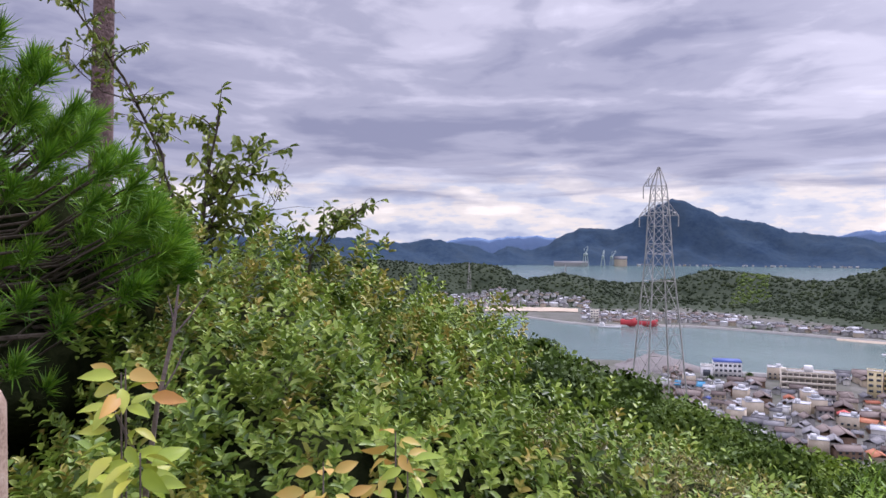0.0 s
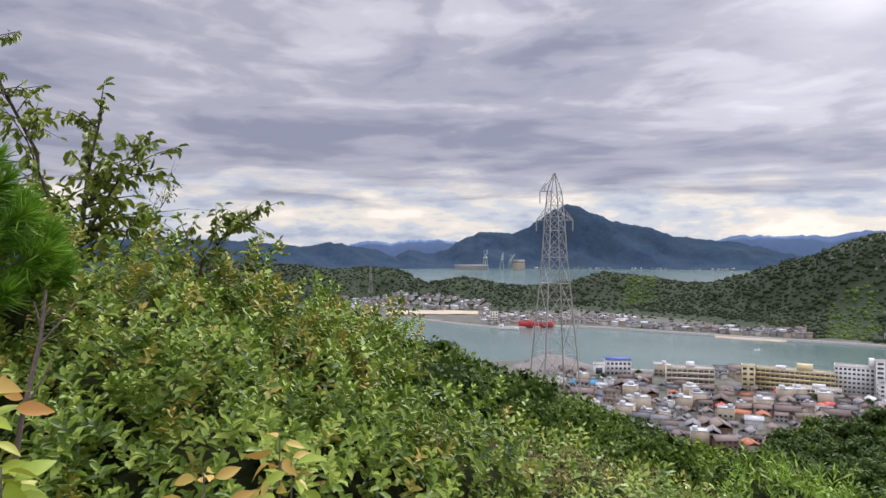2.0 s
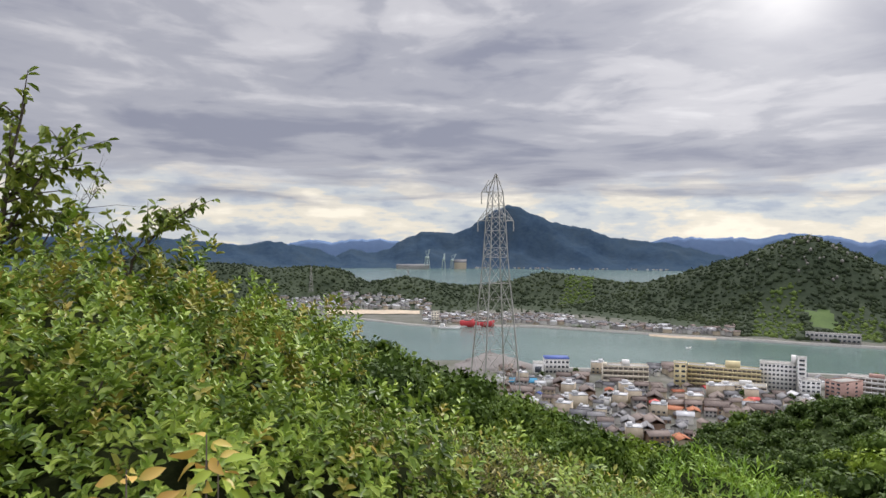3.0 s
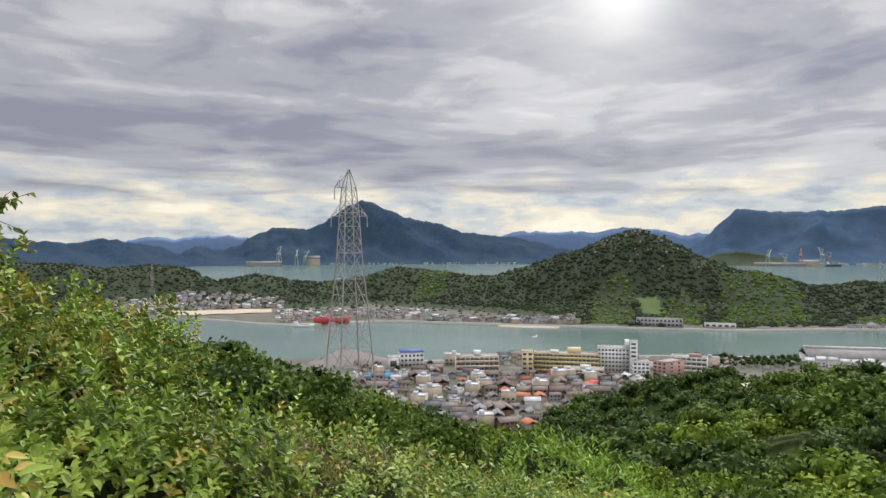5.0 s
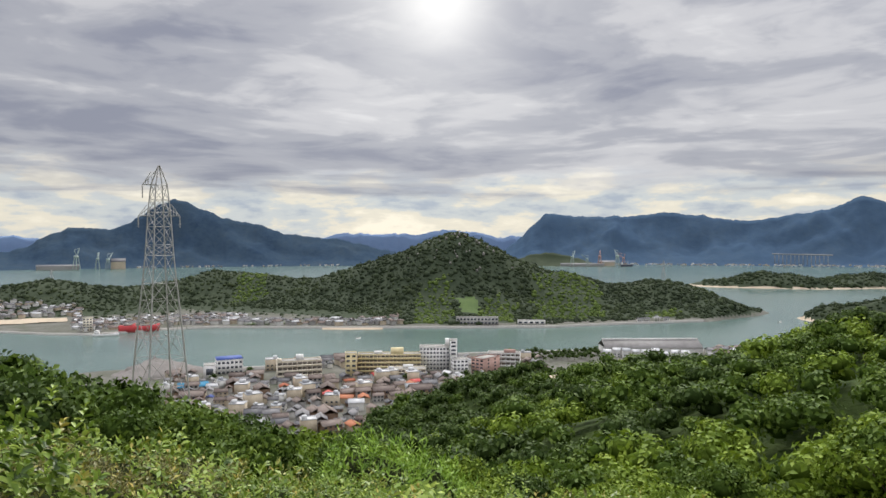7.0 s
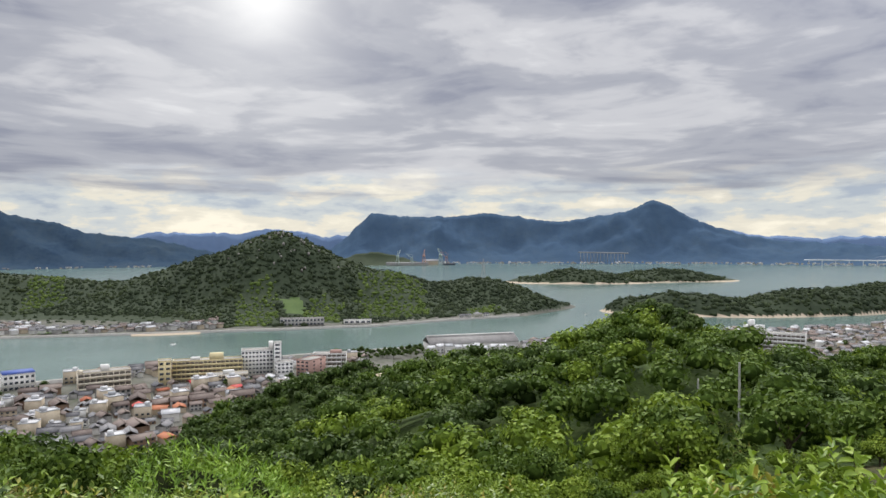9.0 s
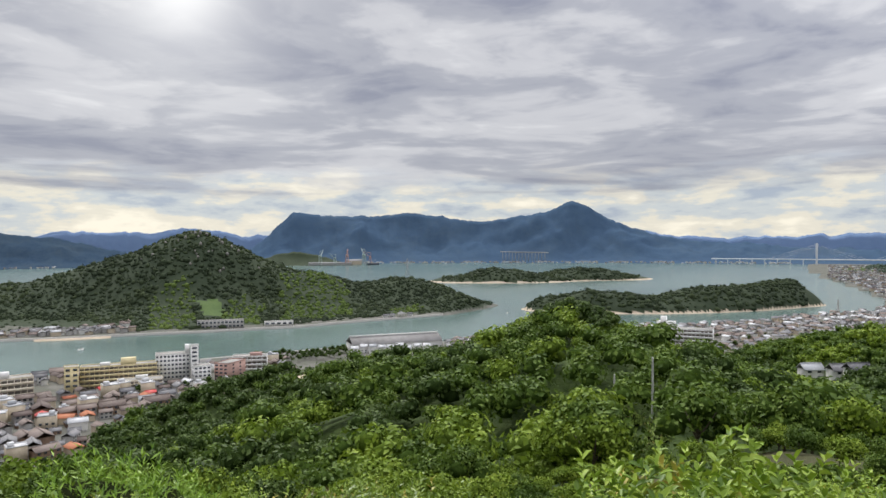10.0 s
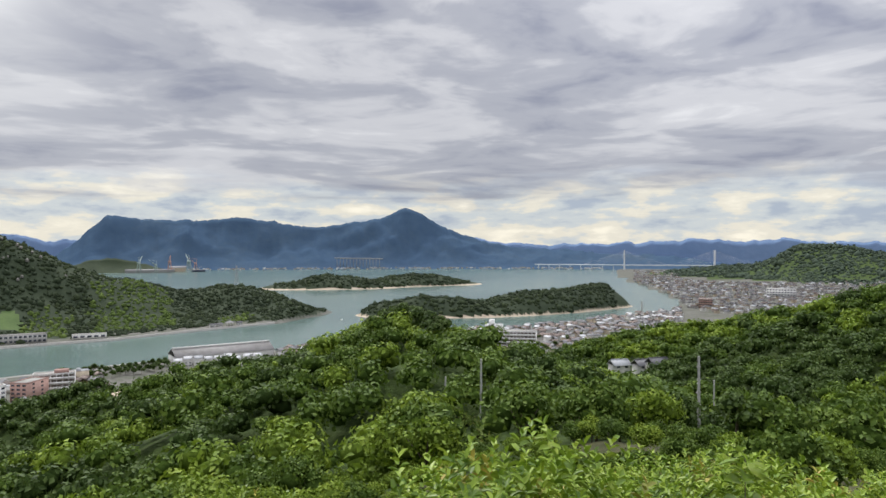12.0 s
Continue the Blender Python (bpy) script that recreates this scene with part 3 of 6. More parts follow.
def wood():
    rng = np.random.default_rng(11)
    kinds = ("dark", "dark", "mid", "mid", "bright")
    near = {k: [tree_kind(k, v, 2200, 0.24, 2.4, 4.6, 0.0, 0.5, 0.66) for v in (1, 2)] for k in ("dark", "mid", "bright")}
    far = {k: [tree_kind(k, v, 900, 0.40, 3.2, 5.6, 0.0, 0.3, 0.62) for v in (3, 4, 5)] for k in ("dark", "mid", "bright")}
    P = scatter(32000, -14, 114, 14, 400, lambda r: 3.2 if r < 60 else 3.9, rng)
    Z = ground_z(P[:, 0], P[:, 1])
    R, AZ = np.hypot(P[:, 0], P[:, 1]), np.degrees(np.arctan2(P[:, 0], P[:, 1]))
    crest = np.interp(AZ, [33, 34, 39, 45, 52, 61, 72, 80, 86, 88, 95, 102, 108, 114], [90, 325, 300, 275, 255, 225, 190, 300, 420, 410, 350, 315, 290, 260])
    keep = (Z > 9) & ~open_ground(P[:, 0], P[:, 1]) & (R < crest)
    for a, r in ((78.3, 90), (75.3, 98), (95.7, 74)):
        keep &= ~((abs(AZ - a) < 0.9) & (R > r * 0.72) & (R < r + 2))
    keep &= ~((AZ < 40) & (R < 21))
    P, Z, R, AZ = P[keep], Z[keep], R[keep], AZ[keep]
    brow = np.interp(AZ, [-14, -7.7, -1, 5.5, 12, 17, 23, 31, 36, 40, 50, 75, 88, 100, 114], [-0.025, -0.048, -0.07, -0.104, -0.13, -0.185, -0.235, -0.265, -0.285, -0.30, -0.33, -0.34, -0.30, -0.26, -0.22])
    order = np.argsort(R)
    rest = {k: [] for k in ("dark", "mid", "bright")}
    cols = fractal(P[:, 0], P[:, 1], 0.035, 3, 0.15) + 0.35 * np.random.default_rng(3).normal(size=len(P))
    for n, i in enumerate(order):
        lean = cols[i] + (0.5 if AZ[i] > 62 and R[i] < 160 else (0.25 if AZ[i] > 80 else 0.0)) - (0.4 if AZ[i] < 34 else 0.0)
        k = "dark" if lean < 0.05 else ("mid" if lean < 0.68 else "bright")
        s = float(np.clip(rng.normal(1.0, 0.2), 0.6, 1.5)) * (1.22 if R[i] < 60 and AZ[i] < 42 else (0.75 if R[i] < 45 else 1.12))
        if R[i] < (90 if AZ[i] < 37 else 62):
            s = float(np.clip(min(s * 1.15 if AZ[i] > 37 else rng.uniform(1.1, 1.75), (EYE + (brow[i] + rng.uniform(-0.042, 0.008)) * R[i] - Z[i]) / (4.5 if R[i] < 42 else 5.5)), 0.4, 1.6))
        for a, r, foot in ((78.3, 90, -0.25), (75.3, 98, -0.235), (95.7, 74, -0.275)):
            if abs(AZ[i] - a) < 0.6 + 70 / R[i] and R[i] < r + 2:
                s = min(s, (EYE + foot * R[i] - Z[i]) / 5.6)
        s = max(s, 0.45)
        spin = rng.uniform(0, 6.28)
        if n < 290:
            crown, trunk = (near if R[i] < 42 else far)[k][rng.integers(2)]
            lab = {"dark": "dark green broadleaf tree on the wooded slope", "mid": "leafy green broadleaf tree on the wooded slope", "bright": "yellow-green broadleaf tree on the wooded slope"}[k]
            place_tree("tree", crown, trunk, P[i, 0], P[i, 1], Z[i] - 0.3, s, spin, lab, "trees on the slope")
        else:
            rest[k].append((P[i, 0], P[i, 1], Z[i] - 0.3, s, spin, R[i]))
    for k, items in rest.items():
        shapes = []
        for v in (6, 7, 8):
            g = np.random.default_rng(v)
            shapes.append((crown_arrays(g, 3.4, 6.0, 7, 260, 0.66, 0.0, 0.8, 0.0, 0.68), crown_arrays(g, 3.4, 6.0, 6, 120, 0.95, 0.0, 0.8, 0.0, 0.68)))
        Vs, Fs, mi, o = [], [], [], 0
        for j, (x, y, z, s, spin, r) in enumerate(items):
            V, F, nl = shapes[j % 3][0 if r < 200 else 1]
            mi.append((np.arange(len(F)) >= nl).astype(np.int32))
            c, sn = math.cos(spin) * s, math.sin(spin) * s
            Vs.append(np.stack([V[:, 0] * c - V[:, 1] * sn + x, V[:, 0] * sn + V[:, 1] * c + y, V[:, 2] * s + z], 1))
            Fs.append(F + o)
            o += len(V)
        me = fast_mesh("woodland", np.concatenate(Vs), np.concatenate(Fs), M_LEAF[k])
        me.materials.append(M_SHADE_MASS[k])
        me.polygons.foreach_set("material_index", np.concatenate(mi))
        ob = new("woodland", me)
        tagged(ob, {"dark": "dark evergreen woodland covering the spur", "mid": "green mixed woodland covering the spur", "bright": "bright yellow-green bamboo and young trees on the spur"}[k], "woodland", kind="stuff")


wood()


def crest_pines():
    rng = np.random.default_rng(19)
    V, F, nl = crown_arrays(rng, 2.3, 7.5, 8, 620, 0.5, 0.45, 0.6)
    crown = crown_mesh("crown", V, F, nl, "dark")
    trunk = fast_mesh("trunk", *tube([(0, 0, -0.5), (0.1, 0.0, 2.5), (-0.1, 0.1, 5.8)], [0.2, 0.16, 0.07], 7), M_BARK, True)
    for k in range(26):
        az = 60.5 + 14.5 * (k + rng.uniform(0, 0.9)) / 26
        r = float(np.interp(az, [60, 66, 72, 75], [188, 170, 148, 138])) + rng.uniform(-10, 4)
        x, y = polar(az, r)
        place_tree("pine_tree", crown, trunk, x, y, float(ground_z(np.array([x]), np.array([y]))[0]) - 0.3, rng.uniform(0.9, 1.35), rng.uniform(0, 6.28), "tall dark pine on the spur's crest", "pines on the crest")
    x, y = polar(98.5, 66)
    place_tree("conifer", crown, trunk, x, y, float(ground_z(np.array([x]), np.array([y]))[0]) - 1.5, 1.15, 1.0, "dark conical conifer beside the concrete pole", "")
    x, y = polar(52.6, 222)
    place_tree("tree", crown, trunk, x, y, float(ground_z(np.array([x]), np.array([y]))[0]) - 3.5, 1.0, 2.0, "round dark tree on the bare knoll", "")


crest_pines()


def far_wood(name, label, n, az0, az1, r0, r1, zfun, size, gap, zmin, material=None, keep=None, seed=21):
    """Round crowns of a wood too far off to count."""
    rng = np.random.default_rng(seed)
    P = scatter(n, az0, az1, r0, r1, gap, rng)
    Z = zfun(P[:, 0], P[:, 1])
    ok = Z > zmin
    if keep is not None:
        ok &= keep(P[:, 0], P[:, 1], Z)
    P, Z = P[ok], Z[ok]
    n = len(P)
    s = size * np.clip(np.exp(rng.normal(-0.12, 0.32, n)), 0.45, 1.6)
    tall = rng.uniform(0.6, 1.0, n)
    # a low rough mass for each crown
    V = ICO_V[None] * (np.stack([s, s, s * tall], 1) * 0.96)[:, None, :] * rng.uniform(0.75, 1.15, (n, len(ICO_V), 1)) + np.stack([P[:, 0], P[:, 1], Z - s * 0.05], 1)[:, None, :]
    F = ICO_F[None] + (np.arange(n) * len(ICO_V))[:, None, None]
    # and loose sprays over it
    k = 5
    N = unit(rng.normal(size=(n, k, 3)) + [0, 0, 0.5])
    Q = N * np.stack([s, s, s * tall], 1)[:, None, :] * rng.uniform(0.8, 1.15, (n, k, 1)) + np.stack([P[:, 0], P[:, 1], Z - s * 0.05], 1)[:, None, :]
    N, Q = N.reshape(-1, 3), Q.reshape(-1, 3)
    L = np.repeat(s, k) * rng.uniform(0.5, 0.95, n * k)
    D = unit(np.cross(N, rng.normal(size=N.shape)) + N * 0.15)
    LV, LF = leaf_arrays(Q - D * L[:, None] * 0.5, D, unit(N + rng.normal(size=N.shape) * 0.25), L, L * 0.7)
    Vs, Fs = [V.reshape(-1, 3), LV], [F.reshape(-1, 3), np.concatenate([LF[:, [0, 1, 2]], LF[:, [0, 2, 3]]]) + V.shape[0] * V.shape[1]]
    ob = new(name, fast_mesh(name, np.concatenate(Vs), np.concatenate(Fs), material or M_WOODS, True))
    tagged(ob, label, "woodland", kind="stuff")


def orchard(x, y, z):
    """Brighter terraces low on the hill's flank."""
    az, r = np.degrees(np.arctan2(x, y)), np.hypot(x, y)
    az, r = az + 0.7 * fractal(x, y, 0.03, 3, 0.8), r + 25 * fractal(x, y, 0.025, 3, 0.3)
    clump = (az > 37.9) & (az < 40.9) & (r < 1215)
    slope = (az > 47.5) & (az < 53.5) & (r > 1120) & (r < 1330 - 14 * np.abs(az - 50))
    return clump | slope | ((az > 43.6) & (az < 46.5) & (r < 1190)) | ((az > 56.5) & (az < 59) & (r < 1240)) | ((az > 22.6) & (az < 25.5) & (r > 1380) & (r < 1500))


def isle_yard(x, y):
    az, r = np.degrees(np.arctan2(x, y)), np.hypot(x, y)
    return (az > 2.6) & (az < 11.6) & (r > isle_shore(az) - 5) & (r < 1350)


# lighter crowns for the bridge hill: aerial haze is mixed into their colour
M_HAZYWOOD = mat("tree_crowns_painted_haze", (0.048, 0.068, 0.050), (0.066, 0.090, 0.062), 0.9, 0.008, 0.4, (0.085, 0.112, 0.070), 0.1, per="island", coords="World", bscale=0.4, spread=0.06)
M_ORCHARD = mat("orchard_crowns", (0.065, 0.098, 0.026), (0.095, 0.138, 0.034), 0.9, 0.02, 0.5, (0.135, 0.18, 0.048), 0.1, per="island", coords="World", bscale=0.8, spread=0.1)
far_wood("island_wood", "dark green woodland over the island's hills", 70000, -16, 65.6, 1040, 1790, isle_z, 4.6, lambda r: 6.3 if r < 1380 else 8.5, 3.4, keep=lambda x, y, z: ((z > 9) | (np.degrees(np.arctan2(x, y)) > 36.5)) & (np.hypot(x, y) > isle_shore(np.degrees(np.arctan2(x, y))) + 16) & ~orchard(x, y, z) & ~isle_field(x, y) & ((np.hypot(x, y) < 1420) | (np.degrees(np.arctan2(x, y)) < 30)) & ((np.hypot(x, y) < 1640) | (np.degrees(np.arctan2(x, y)) < 7)))
far_wood("orchard_wood", "lighter green orchards low on the island's hill", 14000, 22, 59.5, 1050, 1520, isle_z, 4.2, lambda r: 5.4, 5.0, M_ORCHARD, keep=orchard, seed=5)
far_wood("village_wood", "scattered green trees among the village houses", 2600, -2, 36.5, 1060, 1500, isle_z, 4.0, lambda r: 15, 3.2, seed=8, keep=lambda x, y, z: (z < 16) & ~isle_yard(x, y))
far_wood("islet_far_wood", "dark woodland on a low islet", 5000, 61, 77, 2120, 2560, islet_b_z, 7.0, lambda r: 8.5, 4.5)
far_wood("islet_near_wood", "dark pine woodland on an islet", 6000, 68, 89, 1200, 1660, islet_c_z, 5.4, lambda r: 5.6, 4.2)
far_wood("bridge_hill_wood", "green woodland with haze in its colour on hills beyond the town", 9000, 93, 114, 2300, 3500, ground_z, 11.0, lambda r: 14, 9.0, M_HAZYWOOD)


# ---- building parts ----
def part(name, V, F, material, parent, label="", smooth=False):
    ob = new(name, fast_mesh(name, V, F, material, smooth) if not isinstance(V, bpy.types.Mesh) else V)
    ob.parent = parent
    if label:
        tagged(ob, label)
    return ob


def box(x0, y0, z0, x1, y1, z1):
    V = np.array([(x, y, z) for z in (z0, z1) for x, y in ((x0, y0), (x1, y0), (x1, y1), (x0, y1))], float)
    F = np.array([(3, 2, 1, 0), (4, 5, 6, 7), (0, 1, 5, 4), (1, 2, 6, 5), (2, 3, 7, 6), (3, 0, 4, 7)])
    return V, F


def beam(a, b, w):
    """A square bar from a to b."""
    return tube([a, b], [w * 0.7, w * 0.7], 4)


def plaster(name, a, b, rough=0.85):
    return mat(name, a, b, rough, 0.35, 0.05, coords="Object", per="object", spread=0.12)


M_WALLS = [plaster("white_wall", (0.55, 0.54, 0.51), (0.74, 0.73, 0.70)), plaster("beige_wall", (0.42, 0.35, 0.26), (0.58, 0.50, 0.38)), plaster("grey_wall", (0.28, 0.27, 0.26), (0.44, 0.43, 0.41)), plaster("brown_wall", (0.16, 0.10, 0.07), (0.28, 0.19, 0.13))]
M_ROOFS = [mat("grey_tile_roof", (0.11, 0.11, 0.12), (0.24, 0.235, 0.24), 0.6, 0.8, 0.3, per="object"), mat("brown_tile_roof", (0.13, 0.10, 0.088), (0.25, 0.20, 0.175), 0.7, 0.8, 0.3, per="object"), mat("rust_roof", (0.32, 0.10, 0.05), (0.48, 0.19, 0.10), 0.7, 0.8, 0.2, per="object"),
           mat("pale_roof", (0.40, 0.41, 0.43), (0.62, 0.62, 0.63), 0.5, 0.8, 0.1, per="object"), mat("blue_roof", (0.03, 0.06, 0.24), (0.07, 0.12, 0.38), 0.5, 0.8, 0.1, per="object"), mat("red_roof", (0.45, 0.05, 0.05), (0.60, 0.10, 0.09), 0.5, 0.8, 0.1, per="object")]
M_GLASS = mat("dark_window_glass", (0.03, 0.04, 0.05), (0.07, 0.08, 0.10), 0.12, 0.5, 0.0, spec=0.6, per="object")
M_STEEL = mat("galvanised_steel", (0.36, 0.345, 0.335), (0.50, 0.48, 0.46), 0.5, 0.6, 0.05, metal=0.15)
M_YELLOW = plaster("yellow_render", (0.66, 0.56, 0.32), (0.78, 0.68, 0.42))
M_CREAM = plaster("cream_render", (0.66, 0.59, 0.47), (0.80, 0.73, 0.61))
M_WHITE = plaster("white_render", (0.66, 0.65, 0.63), (0.80, 0.79, 0.77))
M_PINKBR = plaster("brown_pink_render", (0.36, 0.22, 0.19), (0.50, 0.33, 0.28))
M_GALLERY_SHADE = plaster("painted_gallery_shade", (0.11, 0.10, 0.085), (0.19, 0.17, 0.145))
M_BLUE = mat("blue_sheet", (0.03, 0.20, 0.36), (0.06, 0.30, 0.48), 0.5, 0.6, 0.05)
M_REDHULL = mat("red_hull_paint", (0.42, 0.03, 0.04), (0.58, 0.08, 0.08), 0.5, 0.2, 0.05)
M_DARKHULL = mat("dark_hull_paint", (0.03, 0.04, 0.07), (0.07, 0.08, 0.12), 0.5, 0.2, 0.05)


def gable(w, d, h, rise, over=0.5, thick=0.25):
    """Walls with gables, and a two-pitched roof with eaves."""
    V = np.array([(-w / 2, -d / 2, 0), (w / 2, -d / 2, 0), (w / 2, d / 2, 0), (-w / 2, d / 2, 0), (-w / 2, -d / 2, h), (w / 2, -d / 2, h), (w / 2, d / 2, h), (-w / 2, d / 2, h), (-w / 2, 0, h + rise), (w / 2, 0, h + rise)])
    walls = (V, np.array([(0, 1, 5, 4), (2, 3, 7, 6), (1, 2, 6, 5), (3, 0, 4, 7), (4, 7, 8, 8), (5, 9, 6, 6)]))
    k = rise / (d / 2)
    X, Y, ze, zr = w / 2 + over, d / 2 + over, h - over * k, h + rise + 0.02
    R = []
    for z in (0.02, thick):
        R += [(-X, -Y, ze + z), (X, -Y, ze + z), (X, 0, zr + z), (-X, 0, zr + z), (X, Y, ze + z), (-X, Y, ze + z)]
    F = [(0, 3, 2, 1), (3, 5, 4, 2), (6, 7, 8, 9), (9, 8, 10, 11), (0, 1, 7, 6), (4, 5, 11, 10), (1, 2, 8, 7), (2, 4, 10, 8), (3, 0, 6, 9), (5, 3, 9, 11)]
    ridge = box(-X, -0.22, zr + thick - 0.08, X, 0.22, zr + thick + 0.18)
    return walls, joined([(np.array(R, float), np.array(F)), ridge])


def clean_tris(me):
    me.validate()
    return me


def house_kind(w, d, h, rise, wall, roof, flat=False):
    e = new("house")
    if flat:
        part("wall", *box(-w / 2, -d / 2, 0, w / 2, d / 2, h), wall, e)
        rim = joined([box(-w / 2 - 0.1, -d / 2 - 0.1, h, w / 2 + 0.1, -d / 2 + 0.2, h + 0.6), box(-w / 2 - 0.1, d / 2 - 0.2, h, w / 2 + 0.1, d / 2 + 0.1, h + 0.6), box(-w / 2 - 0.1, -d / 2 + 0.2, h, -w / 2 + 0.2, d / 2 - 0.2, h + 0.6), box(w / 2 - 0.2, -d / 2 + 0.2, h, w / 2 + 0.1, d / 2 - 0.2, h + 0.6), box(-w / 2 + 0.2, -d / 2 + 0.2, h, w / 2 - 0.2, d / 2 - 0.2, h + 0.1), box(w * 0.1, -d * 0.2, h + 0.1, w * 0.4, d * 0.25, h + 2.2)])
        part("roof", *rim, roof, e)
    else:
        walls, cover = gable(w, d, h, rise)
        part("wall", clean_tris(fast_mesh("wall", *walls, wall)), None, None, e)
        part("roof", *cover, roof, e)
    for z in ([1.0, 3.7] if h > 4.5 else [1.0]):
        for k in range(int(w // 3)):
            x = -w / 2 + (k + 0.5) * w / int(w // 3)
            part("window", *box(x - 0.8, -d / 2 - 0.06, z, x + 0.8, -d / 2 + 0.05, z + 1.3), M_GLASS, e)
    return e


def town():
    rng = np.random.default_rng(31)
    kinds = []
    for w, d, h, rise, wl, rf, fl in [(9, 7, 5.6, 1.9, 0, 0, 0), (11, 7.5, 5.8, 2.1, 1, 1, 0), (8, 6.5, 3.2, 1.7, 3, 0, 0), (12, 8, 5.6, 2.2, 2, 0, 0), (9, 8, 6.4, 0, 0, 3, 1), (10, 7, 5.6, 1.8, 0, 3, 0), (14, 9, 5.5, 2.3, 3, 1, 0), (13, 9, 4.5, 1.8, 1, 2, 0), (8, 7, 5.6, 1.6, 0, 4, 0), (10, 9, 9.0, 0, 1, 3, 1), (9, 6, 5.4, 1.7, 2, 1, 0), (9, 8, 5.0, 1.7, 0, 5, 0)]:
        kinds.append(house_kind(w, d, h, rise, M_WALLS[wl], M_ROOFS[rf], fl))
    weights = np.array([5, 4, 4, 6, 1.6, 1.0, 3, 0.9, 0.15, 1.8, 4, 0.15])
    labels = ["two-storey white house with a grey tiled roof", "beige house with a brown tiled roof", "low dark timber house with a grey tiled roof", "grey house with a wide grey tiled roof", "flat-roofed white house with a parapet", "white house with a pale sheet roof", "large dark timber house with a brown tiled roof", "beige workshop with a rust-red roof", "white house with a blue roof", "three-storey beige flat-roofed block", "grey house with a brown tiled roof", "white house with a bright red roof"]
    for e, l in zip(kinds, labels):
        tagged(e, l, "house", "houses in the town")
    used = [False] * len(kinds)
    n = 0
    spots = []
    for row, r in enumerate(np.arange(458, 735, 14.0)):
        az = 17.0 + (row % 2) * 0.5
        while az < 47:
            step = math.degrees(13.6 / r) * rng.uniform(0.85, 1.25)
            az += step
            rr = r + rng.uniform(-2.5, 2.5)
            if rr > shore_near(az) - 12 or (634 < rr < 692 and 24.8 < az < 47) or (rr > 655 and az < 25 and az > 20.6):
                continue
            if rng.uniform() < 0.04:
                continue
            spots.append((az, rr))
    for az, rr in spots:
        x, y = polar(az, rr)
        z = float(ground_z(np.array([x]), np.array([y]))[0])
        if z > 9:
            continue
        k = int(rng.choice(len(kinds), p=weights / weights.sum()))
        m = pose(x, y, z - 0.3, 0, 0, -22 + rng.choice([0, 90, 90, 180]) + rng.normal(0, 12)) @ Matrix.Scale(rng.uniform(0.78, 1.2), 4)
        if not used[k]:
            kinds[k].matrix_world = m
            used[k] = True
        else:
            copy_thing(kinds[k], m)
        n += 1


town()


def far_houses(name, label, spots, seed=1):
    """Hundreds of small roofs too far off to count, walls and roofs in one mesh."""
    rng = np.random.default_rng(seed)
    me_parts, mats = [], []
    Vs, Fs, mi, o = [], [], [], 0
    for x, y, z in spots:
        w, d, h = rng.uniform(7, 13), rng.uniform(6, 9), rng.choice([3.2, 5.4, 5.8, 6.0])
        walls, cover = gable(w, d, h, rng.uniform(1.4, 2.2))
        a = rng.choice([0, 1.57]) + rng.normal(0, 0.25) - 0.5
        c, s = math.cos(a), math.sin(a)
        wm, rm = rng.choice([0, 0, 1, 2]), 3 + rng.choice([0, 0, 0, 1, 1, 3])
        for (V, F), m in ((walls, wm), (cover, rm)):
            Vs.append(np.stack([V[:, 0] * c - V[:, 1] * s + x, V[:, 0] * s + V[:, 1] * c + y, V[:, 2] + z], 1))
            Fs.append(F + o)
            mi += [m] * len(F)
            o += len(V)
    me = fast_mesh(name, np.concatenate(Vs), np.concatenate(Fs), M_WALLS[0])
    for m in (M_WALLS[1], M_WALLS[2], M_ROOFS[0], M_ROOFS[1], M_ROOFS[2], M_ROOFS[3]):
        me.materials.append(m)
    me.polygons.foreach_set("material_index", np.array(mi, dtype=np.int32))
    me.validate()
    tagged(new(name, me), label, "houses", kind="stuff")


def far_spots(n, az0, az1, depth0, depth1, shore, zfun, gap, zmax, seed):
    rng = np.random.default_rng(seed)
    out = []
    P = []
    while len(P) < n:
        az = rng.uniform(az0, az1)
        r = shore(az) + rng.uniform(depth0, depth1)
        x, y = polar(az, r)
        P.append((x, y))
    P = np.array(P)
    Z = zfun(P[:, 0], P[:, 1])
    cell = {}
    for (x, y), z in zip(P, Z):
        k = (int(x // gap), int(y // gap))
        if k in cell or z < 1.2 or z > zmax:
            continue
        cell[k] = 1
        out.append((x, y, z - 0.3))
    return out


EAST_SPOTS = far_spots(450, 61.5, 74, 8, 95, lambda a: shore_near(a) - 110, ground_z, 13, 9, 12) + [p for p in far_spots(1500, 73.5, 94, 18, 420, lambda a: shore_near(a) - 440, ground_z, 14, 9, 9) if not (76.8 < math.degrees(math.atan2(p[0], p[1])) < 83.4 and 825 < math.hypot(p[0], p[1]) < 935)]
far_houses("east_town", "crowded grey and blue roofed houses below the spur", EAST_SPOTS, 5)
far_houses("island_village", "crowded grey-roofed village along the island's shore",
           [p for p in far_spots(1000, -1, 12, 50, 300, isle_shore, isle_z, 14, 24, 1) if not isle_yard(p[0], p[1])] + far_spots(420, 12, 24, 22, 150, isle_shore, isle_z, 13, 24, 2) + far_spots(260, 24, 36.5, 18, 70, isle_shore, isle_z, 13, 16, 3))
